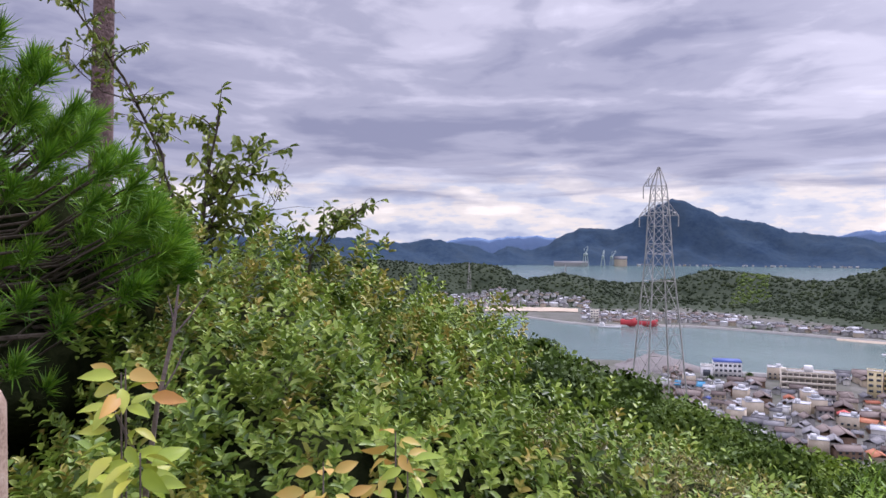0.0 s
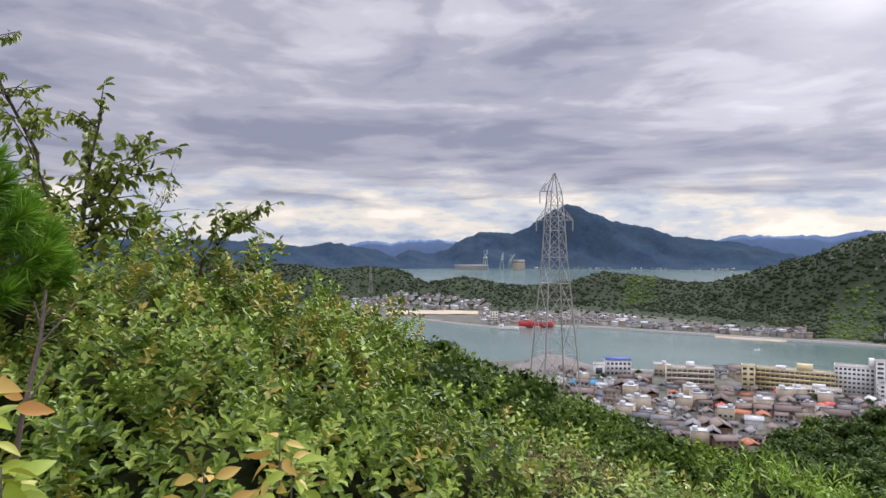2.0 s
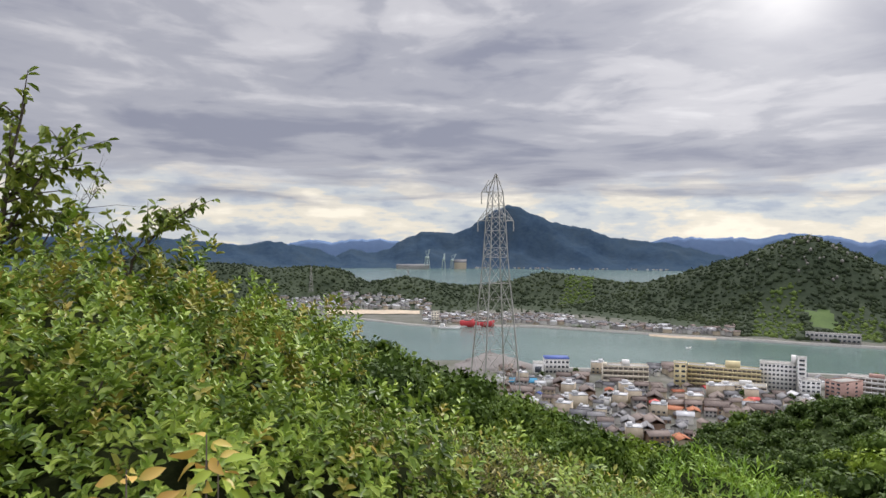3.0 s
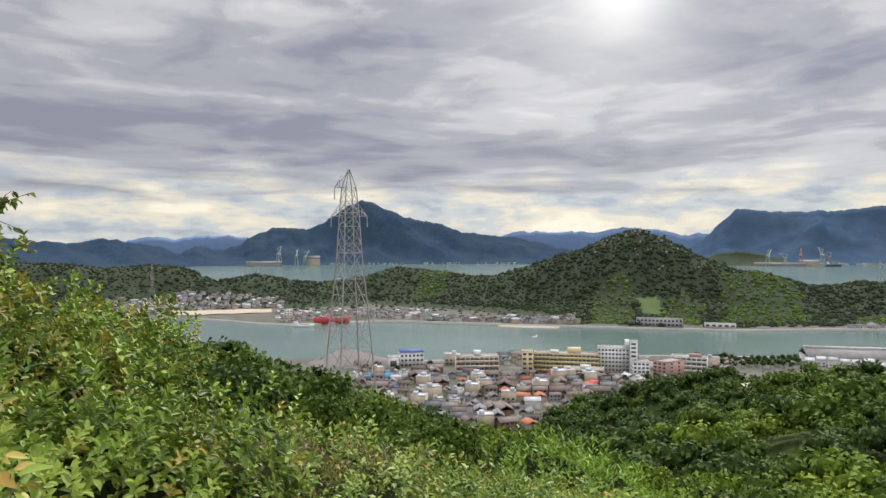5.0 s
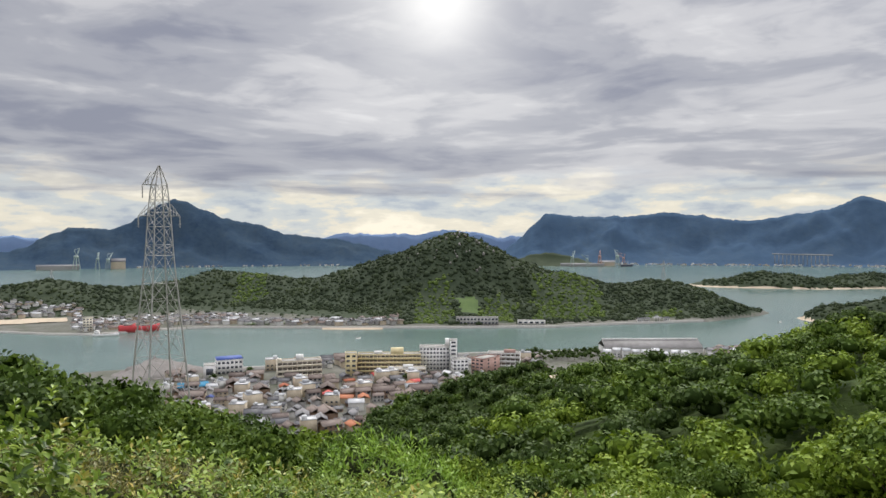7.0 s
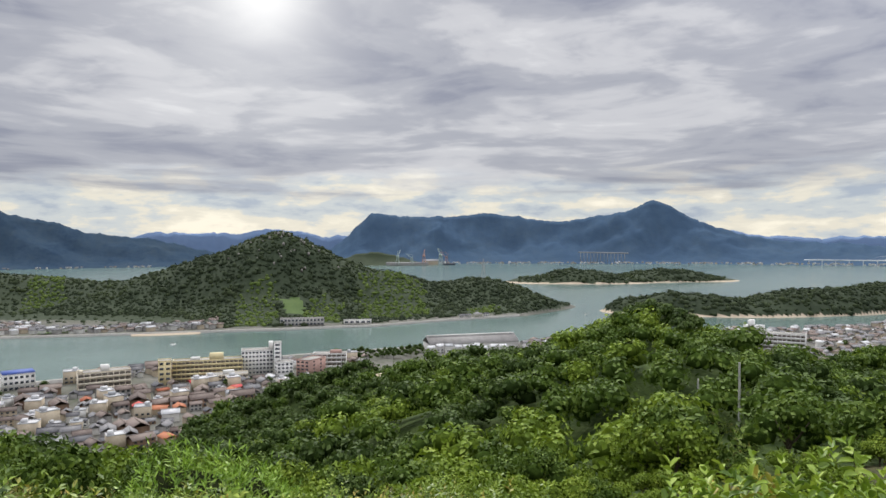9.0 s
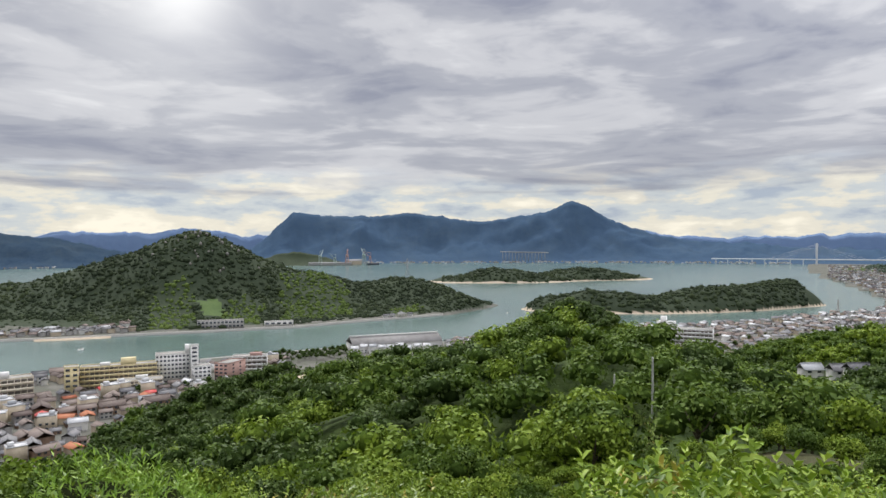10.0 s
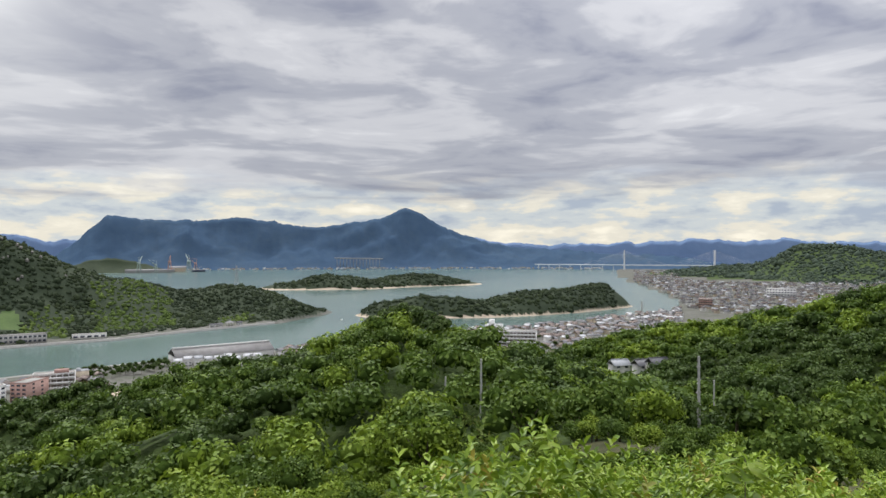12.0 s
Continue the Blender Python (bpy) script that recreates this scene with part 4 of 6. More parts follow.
far_houses("bridge_town", "hazy crowded town on the flat shore before the bridge",
           far_spots(3200, 90.5, 113, 30, 1300, lambda a: np.interp(a, [89.3, 90.4, 93.8, 94.6, 97, 113], [3100, 2600, 1773, 1460, 1350, 1300]), ground_z, 19, 24, 4), 2)
far_houses("far_shore_town", "tiny pale houses along the foot of the far mountains",
           [(*polar(a + 0.12 * math.sin(a * 91), 4135 + 45 * math.sin(a * 53) - (60 if a > 46 else 0)), 2 + 7 * abs(math.sin(a * 37))) for a in np.arange(52, 88, 0.11) if math.sin(a * 2.1) + math.sin(a * 5.3 + 1) > -0.7] + [(*polar(a + 0.2 * math.sin(a * 77), 4095 + 20 * math.sin(a * 31)), 2) for a in np.arange(16, 36, 0.14) if math.sin(a * 2.7) + math.sin(a * 1.3) > 0.2], 3)


def block(name, az0, az1, r, z0, h, depth, storeys, bays, wall, label, band=False, turn=0.0, extra=None):
    """A flat-roofed block with its front towards the lookout, its windows, or with band its painted gallery shade, set
    bay by bay.
    """
    x0, y0 = polar(az0, r)
    x1, y1 = polar(az1, r)
    w = math.hypot(x1 - x0, y1 - y0)
    e = new(name)
    e.matrix_world = pose((x0 + x1) / 2, (y0 + y1) / 2, z0, 0, 0, math.degrees(math.atan2(y1 - y0, x1 - x0)) + turn)
    body = part("wall", *box(-w / 2, 0, -1, w / 2, depth, h), wall, e)
    rim = joined([box(-w / 2 - 0.15, -0.15, h, w / 2 + 0.15, 0.2, h + 0.8), box(-w / 2 - 0.15, depth - 0.2, h, w / 2 + 0.15, depth + 0.15, h + 0.8), box(-w / 2 - 0.15, 0.2, h, -w / 2 + 0.2, depth - 0.2, h + 0.8), box(w / 2 - 0.2, 0.2, h, w / 2 + 0.15, depth - 0.2, h + 0.8)])
    part("parapet", *rim, wall, e)
    part("roof", *box(-w / 2 + 0.2, 0.2, h, w / 2 - 0.2, depth - 0.2, h + 0.15), M_CONCRETE, e, "grey concrete flat roof")
    sh = h / storeys
    bw = w / bays
    if band:
        # dark panels on the wall paint the shade within open gallery bays
        bay_shade = fast_mesh("gallery", *box(-bw * 0.44, -0.12, sh * 0.40, bw * 0.44, 0.1, sh * 0.88), M_GALLERY_SHADE)
        rail = fast_mesh("balcony", *box(-w / 2, -0.9, 0, w / 2, -0.02, sh * 0.36), wall)
        for s in range(storeys):
            o = part("balcony", rail, None, None, e)
            o.location = (0, 0, s * sh)
            for b in range(bays):
                # a shade panel for the open bay, without glass
                o = part("window", bay_shade, None, None, e)
                o.location = (-w / 2 + (b + 0.5) * bw, 0, s * sh)
    else:
        win = fast_mesh("window", *box(-bw * 0.30, -0.08, sh * 0.32, bw * 0.30, 0.1, sh * 0.78), M_GLASS)
        sill = fast_mesh("sill", *box(-bw * 0.34, -0.2, sh * 0.26, bw * 0.34, 0.0, sh * 0.315), wall)
        side = fast_mesh("window", *box(-0.08, -1.2, sh * 0.32, 0.08, 1.2, sh * 0.78), M_GLASS)
        for s in range(storeys):
            for b in range(bays):
                o = part("window", win, None, None, e)
                o.location = (-w / 2 + (b + 0.5) * bw, 0, s * sh)
                q = part("sill", sill, None, None, o)
            for yy in (depth * 0.3, depth * 0.7):
                for sx in (-1, 1):
                    o = part("window", side, None, None, e)
                    o.location = (sx * w / 2, yy, s * sh)
    for nm, bx, m in extra or []:
        part(nm, *box(bx[0] * w, bx[1] * depth, h + 0.15, bx[2] * w, bx[3] * depth, h + bx[4]), m, e)
    return tagged(e, label, "building")


block("office_building", 26.4, 30.0, 640, 2, 18.5, 16, 4, 9, M_CREAM, "cream four-storey office block with open galleries", True, 6, [("penthouse", (-0.06, 0.3, 0.10, 0.7, 5.0), M_WHITE), ("stair_head", (-0.49, 0.2, -0.40, 0.5, 2.5), M_CREAM)])
block("school_building", 32.9, 38.2, 655, 2, 20, 14, 5, 16, M_YELLOW, "long yellow five-storey building with gallery bands", True, -3, [("penthouse", (0.02, 0.3, 0.22, 0.8, 5.5), M_YELLOW), ("roof_hut", (-0.25, 0.3, -0.12, 0.7, 2.6), M_WHITE)])
block("stair_wing", 31.9, 32.85, 648, 2, 22.5, 12, 5, 2, M_YELLOW, "pale yellow stair wing beside the long building", False, 0)
block("annex", 35.4, 38.6, 628, 2, 10.5, 15, 3, 8, M_CREAM, "low cream annex with a grey-green roof", True, 0, [("roof_hut", (-0.1, 0.3, 0.18, 0.7, 3.2), M_WHITE)])
block("apartment_block", 38.1, 40.6, 660, 2, 26, 15, 7, 9, M_WHITE, "white seven-storey block of flats", False, 0, [("lift_tower", (0.36, 0.1, 0.5, 0.7, 7.5), M_WHITE)])
block("stair_tower", 40.65, 41.25, 652, 2, 33.5, 10, 9, 1, M_WHITE, "tall white stair tower", False, 0)
block("corner_block", 40.9, 42.2, 640, 2, 17, 13, 5, 4, M_WHITE, "white five-storey corner block", False, 10)
block("brown_block", 42.3, 43.6, 650, 2, 16.5, 26, 5, 3, M_PINKBR, "brown and pink block seen along its side", False, -38)
block("clinic", 43.8, 46.5, 680, 2, 17, 14, 4, 7, M_WHITE, "white four-storey building with long balcony bands", True, -4, [("roof_hut", (0.0, 0.2, 0.35, 0.7, 3.0), M_PINKBR)])
block("seaside_hall", 21.7, 23.7, 690, 2, 14, 16, 3, 6, M_WHITE, "white hall under a blue roof by the water", False, 8, [("blue_roof", (-0.5, 0.0, 0.5, 1.0, 2.2), M_ROOFS[4])])
block("plain_store", 20.7, 21.6, 672, 2, 13, 12, 1, 1, M_WHITE, "plain white windowless store", False)
block("hotel", 78.3, 82.6, 880, 2, 19, 18, 4, 14, M_WHITE, "white stepped hotel near the water", True, -6, [("upper_wing", (-0.5, 0.3, -0.16, 0.9, 8.0), M_WHITE), ("lift_tower", (-0.42, 0.3, -0.32, 0.8, 14.0), M_WHITE)])
block("shore_store", 41.15, 44.7, 1052, 3, 11.5, 12, 2, 12, M_WALLS[2], "grey weathered concrete store on the island's shore", False, 0)
block("shore_shed", 46.3, 48.6, 1062, 3, 6, 10, 1, 5, M_WALLS[0], "low white shed on the island's shore", False, 0)
block("harbour_store", 95.4, 96.4, 1500, 3, 20, 22, 4, 6, M_PINKBR, "pinkish-orange harbour block by the far quay", True)
block("town_hall", 100.2, 102.2, 1880, 3, 24, 24, 4, 10, M_WHITE, "large white hall above the far town's roofs", False)
block("cream_tower", 12.2, 12.85, 1110, 3, 19, 12, 5, 3, M_CREAM, "cream tower block by the island's yard", False, 0)


def warehouse():
    x0, y0 = polar(53.2, 800)
    x1, y1 = polar(60.5, 832)
    w = math.hypot(x1 - x0, y1 - y0)
    e = new("warehouse")
    e.matrix_world = pose((x0 + x1) / 2, (y0 + y1) / 2, 2, 0, 0, math.degrees(math.atan2(y1 - y0, x1 - x0)))
    walls, cover = gable(w, 34, 9, 7, 0.8, 0.3)
    part("wall", clean_tris(fast_mesh("wall", *walls, M_WHITE)), None, None, e)
    part("roof", *cover, mat("weathered_grey_roof", (0.20, 0.19, 0.185), (0.31, 0.30, 0.29), 0.7, 0.15, 0.1), e, "weathered grey sheet roof")
    part("ridge_vent", *box(-w / 2, -1.2, 15.9, w / 2, 1.2, 17.6), M_WHITE, e)
    tagged(e, "long waterside warehouse with a grey sheet roof", "warehouse")
    for k in range(9):
        a = 53.6 + k * 0.75
        m = house_kind(8, 9, 7.5 + (k % 3), 2.2, M_WHITE, M_ROOFS[3])
        m.matrix_world = pose(*polar(a, 772 + 6 * (k % 2)), 2, 0, 0, -50)
        tagged(m, "white gabled shed before the long warehouse", "shed", "white sheds")


warehouse()
shed = house_kind(24, 15, 6, 2.5, M_WALLS[2], M_BLUE)
shed.matrix_world = pose(*polar(19.9, 618), 2.2, 0, 0, -20)
tagged(shed, "long grey shed with a bright blue sheet roof", "shed")


def town_trees():
    rng = np.random.default_rng(61)
    kinds = [tree_kind("dark", 40 + v, 260, 0.9, 3.4, 7.5, 0.05) for v in (1, 2)]
    for az, r in [(21.4, 655), (23.9, 664), (24.2, 668), (38.8, 622), (40.2, 618), (41.9, 622), (36.9, 611), (20.2, 590)] + [(rng.uniform(73.5, 92), rng.uniform(620, 980)) for _ in range(34)] + [(44.6 + 8.4 * k / 46, 735 + 22 * math.sin(k * 2.3) + 4 * (44.6 + 8.4 * k / 46 - 44.6)) for k in range(46)]:
        x, y = polar(az, r)
        z = float(ground_z(np.array([x]), np.array([y]))[0])
        if z < 1:
            continue
        crown, trunk = kinds[rng.integers(2)]
        place_tree("tree", crown, trunk, x, y, z - 0.3, rng.uniform(0.9, 1.5), rng.uniform(0, 6.28), "dark green tree between the houses", "trees in the town")


town_trees()


# ---- pylon, poles, bridge, ships ----
def pylon(name, az, r, top, base_z, w_base, label, arms=True, bar=0.24):
    """A four-legged lattice tower: legs, crossed braces storey by storey, arms with insulators."""
    x, y = polar(az, r)
    e = new(name)
    e.matrix_world = pose(x, y, base_z, 0, 0, -az + 24)
    H = top - base_z
    tall = 100 if arms else H

    def half(z):
        return w_base / 19.5 * 0.5 * np.interp((H - z) / tall * 100, [0, 5.5, 13, 27.5, 40.5, 56.5, 90, 200], [0.3, 3.2, 4.4, 5.8, 8.0, 10.3, 15.0, 30.0])
    corners = [(-1, -1), (1, -1), (1, 1), (-1, 1)]
    levels = [0]
    while levels[-1] < H - tall * 0.24:
        levels.append(levels[-1] + half(levels[-1]) * 2.3)
    levels = levels[:-1] + [H - tall * q for q in (0.22, 0.17, 0.13, 0.095, 0.055, 0.0)]
    for cx, cy in corners:
        pts = [(cx * half(z), cy * half(z), z) for z in levels]
        part("leg", *tube(pts, [bar * (1.0 if z < H * 0.6 else 0.7) for z in levels], 4), M_STEEL, e)
    for i in range(len(levels) - 1):
        a, b = levels[i], levels[i + 1]
        P = []
        for k in range(4):
            c, d = corners[k], corners[(k + 1) % 4]
            A0, A1 = np.array([c[0] * half(a), c[1] * half(a), a]), np.array([c[0] * half(b), c[1] * half(b), b])
            B0, B1 = np.array([d[0] * half(a), d[1] * half(a), a]), np.array([d[0] * half(b), d[1] * half(b), b])
            if i < len(levels) - 2:
                P += [beam(A0, B1, bar * 0.45), beam(B0, A1, bar * 0.45), beam(A1, B1, bar * 0.4)]
            if b - a > 9:
                P += [beam((A0 + A1) / 2, (A0 + B1 + B0 + A1) / 4, bar * 0.3), beam((B0 + B1) / 2, (A0 + B1 + B0 + A1) / 4, bar * 0.3)]
        for piece in P:
            part("brace", *piece, M_STEEL, e)
    if arms:
        for z, rise, reach, drop, sides in ((H - 5.4, 4.0, 4.3, 9, (-1,)), (H - 14.0, 3.6, 5.4, 8, (-1, 1))):
            for sd in sides:
                h = half(z)
                tip = np.array([sd * reach * 0.86, -sd * reach * 0.5, z])
                P = [beam((sd * h, c * h, z + up * 0.9), tip, bar * 0.55) for c in (-1, 1) for up in (0, rise)]
                for q in (0.3, 0.6):
                    lo = [np.array([sd * h, c * h, z]) * (1 - q) + tip * q for c in (-1, 1)]
                    hi = [np.array([sd * h, c * h, z + rise * 0.9]) * (1 - q) + tip * q for c in (-1, 1)]
                    P += [beam(lo[0], lo[1], bar * 0.4), beam(lo[0], hi[0], bar * 0.4), beam(lo[1], hi[1], bar * 0.4)]
                arm = part("arm", *joined(P), M_STEEL, e)
                ins = tube([tip + (0, 0, -0.45 * k) for k in range(drop)], [0.10 + 0.10 * (k % 2) for k in range(drop)], 6)
                part("insulator", *ins, M_STEEL, arm, "hanging string of grey insulator discs")
    return tagged(e, label, "pylon")


px, py = polar(17.55, 205)
pylon("transmission_tower", 17.55, 205, 150.0, float(ground_z(np.array([px]), np.array([py]))[0]) - 0.5, 19.5, "tall grey steel lattice transmission tower among trees")
for a, r, t, b in ((2.2, 1500, 88, 28), (10.2, 1580, 80, 50), (58.0, 1380, 96, 55), (98.6, 1330, 62, 3), (91.1, 1120, 45, 3)):
    pylon("far_tower", a, r, t, b, 9 if r > 1200 else 7, "small distant steel lattice tower", False, 0.2)


def concrete_pole(az, r, s_top, h, label, bits=0):
    x, y = polar(az, r)
    z = float(ground_z(np.array([x]), np.array([y]))[0])
    top = EYE + s_top * r
    e = new("utility_pole")
    e.matrix_world = pose(x, y, z - 0.5, 0, 0, 20)
    L = top - z + 0.5
    part("shaft", *tube([(0, 0, 0), (0, 0, L * 0.5), (0, 0, L)], [0.17, 0.145, 0.115], 10), M_POLE, e, smooth=True)
    part("cap", *tube([(0, 0, L), (0, 0, L + 0.08)], [0.13, 0.02], 10), M_POLE, e)
    for k in range(bits):
        part("band", *tube([(0, 0, L * (0.5 + 0.13 * k)), (0, 0, L * (0.5 + 0.13 * k) + 0.12)], [0.2, 0.2], 8), M_STEEL, e)
        part("step_bolt", *beam((0, 0, L * (0.42 + 0.1 * k)), (0.35, 0.1, L * (0.42 + 0.1 * k)), 0.05), M_STEEL, e)
    return tagged(e, label, "pole", "poles by the hill path")


M_POLE = mat("pale_concrete_pole", (0.36, 0.35, 0.34), (0.50, 0.49, 0.47), 0.8, 1.2, 0.1)
concrete_pole(78.3, 90, -0.1624, 9, "pale grey concrete pole beside the hill path", 2)
concrete_pole(75.3, 98, -0.1884, 7, "short pale concrete pole among bushes", 1)
concrete_pole(95.7, 74, -0.1486, 9, "tall concrete pole with steel bands", 4)
p4 = concrete_pole(96.7, 112, -0.180, 7, "small pole with a crossarm among trees", 1)
part("crossarm", *beam((-0.9, 0, 5.6), (0.9, 0, 5.6), 0.12), M_STEEL, p4)


def cable_bridge():
    e = new("bridge")
    M = mat("white_bridge_steel", (0.62, 0.63, 0.64), (0.76, 0.77, 0.78), 0.5, 0.05, 0.0)
    (xa, ya), (xb, yb) = polar(89.72, 4060), polar(96.55, 4060)
    A, B = np.array([xa, ya, 0]), np.array([xb, yb, 0])
    d = unit(B - A)
    n = np.array([-d[1], d[0], 0])
    for T in (A, B):
        legs = [beam(T + n * s * 10 + (0, 0, -2), T + n * s * 5 + (0, 0, 116), 6.0) for s in (-1, 1)]
        part("tower", *joined(legs + [beam(T + n * 9 + (0, 0, 28), T - n * 9 + (0, 0, 28), 4), beam(T + n * 6 + (0, 0, 85), T - n * 6 + (0, 0, 85), 4)]), M, e)
        for s in (-1, 1):
            for k in range(1, 8):
                part("stay", *beam(T + (0, 0, 112 - 5 * (7 - k)), T + d * s * k * 33 + (0, 0, 31), 0.5), M, e)
    part("deck", *beam(A - d * 520 + (0, 0, 30), B + d * 250 + (0, 0, 30), 4.0), M, e, "slim pale road deck")
    for k in range(-8, 0):
        part("pier", *beam(A + d * k * 62 + (0, 0, -2), A + d * k * 62 + (0, 0, 28), 3.0), M, e)
    tagged(e, "white cable-stayed bridge far across the strait", "bridge")


cable_bridge()


def viaduct():
    e = new("viaduct")
    for k in range(14):
        x, y = polar(66.0 + k * 0.27, 4230)
        part("pier", *box(x - 1.3, y - 1.3, 0, x + 1.3, y + 1.3, 66), M_CONCRETE, e)
    (x0, y0), (x1, y1) = polar(65.8, 4230), polar(69.8, 4230)
    part("deck", *beam((x0, y0, 68), (x1, y1, 62), 4.5), M_CONCRETE, e)
    tagged(e, "grey road viaduct at the mountain's foot", "viaduct")


viaduct()


def hull(L, W, H, bow=0.25):
    """A ship's hull: flat stern, pointed raised bow, sides drawn in at the water."""
    xs = np.linspace(-0.5, 0.5, 9)
    V, F = [], []
    for x in xs:
        w = W / 2 * (1 if x < 0.5 - bow else max(0.03, math.cos((x - 0.5 + bow) / bow * 1.5)))
        top = H * (1 + 0.35 * max(0, x) ** 2 * 4)
        V += [(x * L, -w, top), (x * L, -w * 0.75, -1), (x * L, w * 0.75, -1), (x * L, w, top)]
    for i in range(8):
        for k in range(4):
            F.append((i * 4 + k, (i + 1) * 4 + k, (i + 1) * 4 + (k + 1) % 4, i * 4 + (k + 1) % 4))
    F += [(0, 1, 2, 3), (32, 35, 34, 33)]
    return np.array(V, float), np.array(F)


def ship(name, az, r, turn, L, W, H, mat_hull, label, house=True, cranes=0):
    e = new(name)
    e.matrix_world = pose(*polar(az, r), 0, 0, 0, turn)
    part("hull", *hull(L, W, H), mat_hull, e)
    if house:
        part("deckhouse", *joined([box(-L * 0.42, -W * 0.36, H, -L * 0.26, W * 0.36, H * 2.0), box(-L * 0.40, -W * 0.3, H * 2.0, -L * 0.29, W * 0.3, H * 2.5)]), M_WHITE, e, "white deckhouse")
        part("funnel", *box(-L * 0.46, -W * 0.1, H, -L * 0.43, W * 0.1, H * 2.4), mat_hull, e)
    part("hatch", *box(-L * 0.2, -W * 0.3, H, L * 0.3, W * 0.3, H * 1.25), M_CONCRETE, e)
    for k in range(cranes):
        x = -L * 0.1 + k * L * 0.2
        part("derrick", *joined([beam((x, 0, H), (x, 0, H * 3), 1.0), beam((x, 0, H * 2.4), (x + L * 0.14, 0, H * 3.2), 0.7)]), M_STEEL, e)
    return tagged(e, label, "ship")


ship("ferry", 13.75, 1068, -30, 34, 9, 3.2, M_WHITE, "small white ferry at the yard's quay")
ship("cargo_ship", 15.2, 1098, -25, 22, 12, 10, M_REDHULL, "red hull on the slipway", False)
ship("cargo_ship", 16.5, 1104, -18, 38, 11, 8, M_REDHULL, "long red hull beside the quay", False)
ship("freighter", 55.1, 3950, -40, 75, 16, 9, M_DARKHULL, "dark freighter lying off the far yard", True, 2)
for a, r in ((60.2, 1420), (72.5, 3100), (66.4, 1230), (33.0, 930)):
    ship("boat", a, r, 20, 9, 3, 1.2, M_WHITE, "tiny white boat on the water", False)


def crane(az, r, h, reach, turn, colour, label):
    e = new("harbour_crane")
    e.matrix_world = pose(*polar(az, r), 2, 0, 0, turn)
    w = h * 0.12
    part("portal", *joined([beam((sx * w, sy * w, 0), (sx * w * 0.5, sy * w * 0.5, h * 0.55), h * 0.03) for sx in (-1, 1) for sy in (-1, 1)]), colour, e)
    part("cab", *box(-w * 0.7, -w * 0.7, h * 0.55, w * 0.7, w * 0.7, h * 0.68), colour, e)
    part("jib", *joined([beam((0, s * w * 0.4, h * 0.62), (reach, 0, h * 1.05), h * 0.022) for s in (-1, 1)] + [beam((0, 0, h * 0.68), (-w, 0, h * 0.95), h * 0.02), beam((-w, 0, h * 0.95), (reach, 0, h * 1.05), h * 0.012)]), colour, e)
    return tagged(e, label, "crane", "yard cranes")


M_CRANE = mat("pale_green_crane_paint", (0.34, 0.42, 0.38), (0.46, 0.52, 0.48), 0.6, 0.05, 0.0)
M_CRANE_RED = mat("faded_red_crane_paint", (0.42, 0.24, 0.20), (0.52, 0.32, 0.27), 0.6, 0.05, 0.0)
for a, r, h, k, tn, m in ((11.8, 3950, 105, 20, 30, M_CRANE), (13.2, 3950, 85, 60, 70, M_CRANE), (13.9, 3960, 80, 55, 50, M_CRANE), (50.8, 3900, 80, 50, 20, M_CRANE), (52.0, 3900, 62, 40, 160, M_CRANE), (53.0, 3920, 85, 30, 30, M_CRANE_RED), (54.4, 3900, 90, 40, 60, M_CRANE), (54.9, 3960, 70, 40, 120, M_CRANE_RED)):
    crane(a, r, h, k, tn, m, "tall shipyard crane at the far quay")
for a, r, w, d, h, m, lab in ((10.6, 3980, 190, 40, 26, M_WALLS[2], "long grey shipyard hall by the strait"), (14.6, 3990, 70, 50, 55, M_WALLS[1], "tall beige block behind the yard cranes"), (51.6, 3930, 240, 60, 16, M_WALLS[2], "low grey shipyard sheds"), (53.6, 3990, 90, 50, 30, M_WALLS[1], "beige shipyard hall beside the cranes")):
    e = new("shipyard_hall")
    e.matrix_world = pose(*polar(a, r), 1, 0, 0, -a)
    walls, cover = gable(w, d, h * 0.7, h * 0.3, 1.0, 0.6)
    part("wall", clean_tris(fast_mesh("wall", *walls, m)), None, None, e)
    part("roof", *cover, M_ROOFS[0], e)
    tagged(e, lab, "hall")


# ---- shores: sea walls, beach, yard, heaps ----
def sea_wall(name, az_a, az_b, shore, off, height, thick, label, material=M_CONCRETE):
    n = max(3, int((az_b - az_a) * 3))
    V, F = [], []
    for i in range(n):
        a = az_a + (az_b - az_a) * i / (n - 1)
        r = float(shore(a)) + off
        for rr, z in ((r - thick * 1.3, -1), (r - thick, height), (r, height), (r + 0.2, -1)):
            V.append((*polar(a, rr), z))
    for i in range(n - 1):
        for k in range(3):
            F.append((i * 4 + k, (i + 1) * 4 + k, (i + 1) * 4 + k + 1, i * 4 + k + 1))
    ob = new(name, fast_mesh(name, V, F, material))
    return tagged(ob, label, "sea wall", kind="structure")


sea_wall("quay_island", 19.5, 61, isle_shore, 6, 3.0, 5.0, "grey concrete sea wall along the island")
sea_wall("quay_yard", 5, 19.4, isle_shore, 6, 2.4, 7.0, "low concrete quay of the island's yard")
sea_wall("quay_town", 17, 74, shore_near, 6, 3.0, 5.0, "grey concrete quay of the town")
sea_wall("beach_island", 30, 35, isle_shore, -1, 1.6, 9.0, "strip of pale sand below the sea wall", M_SAND)


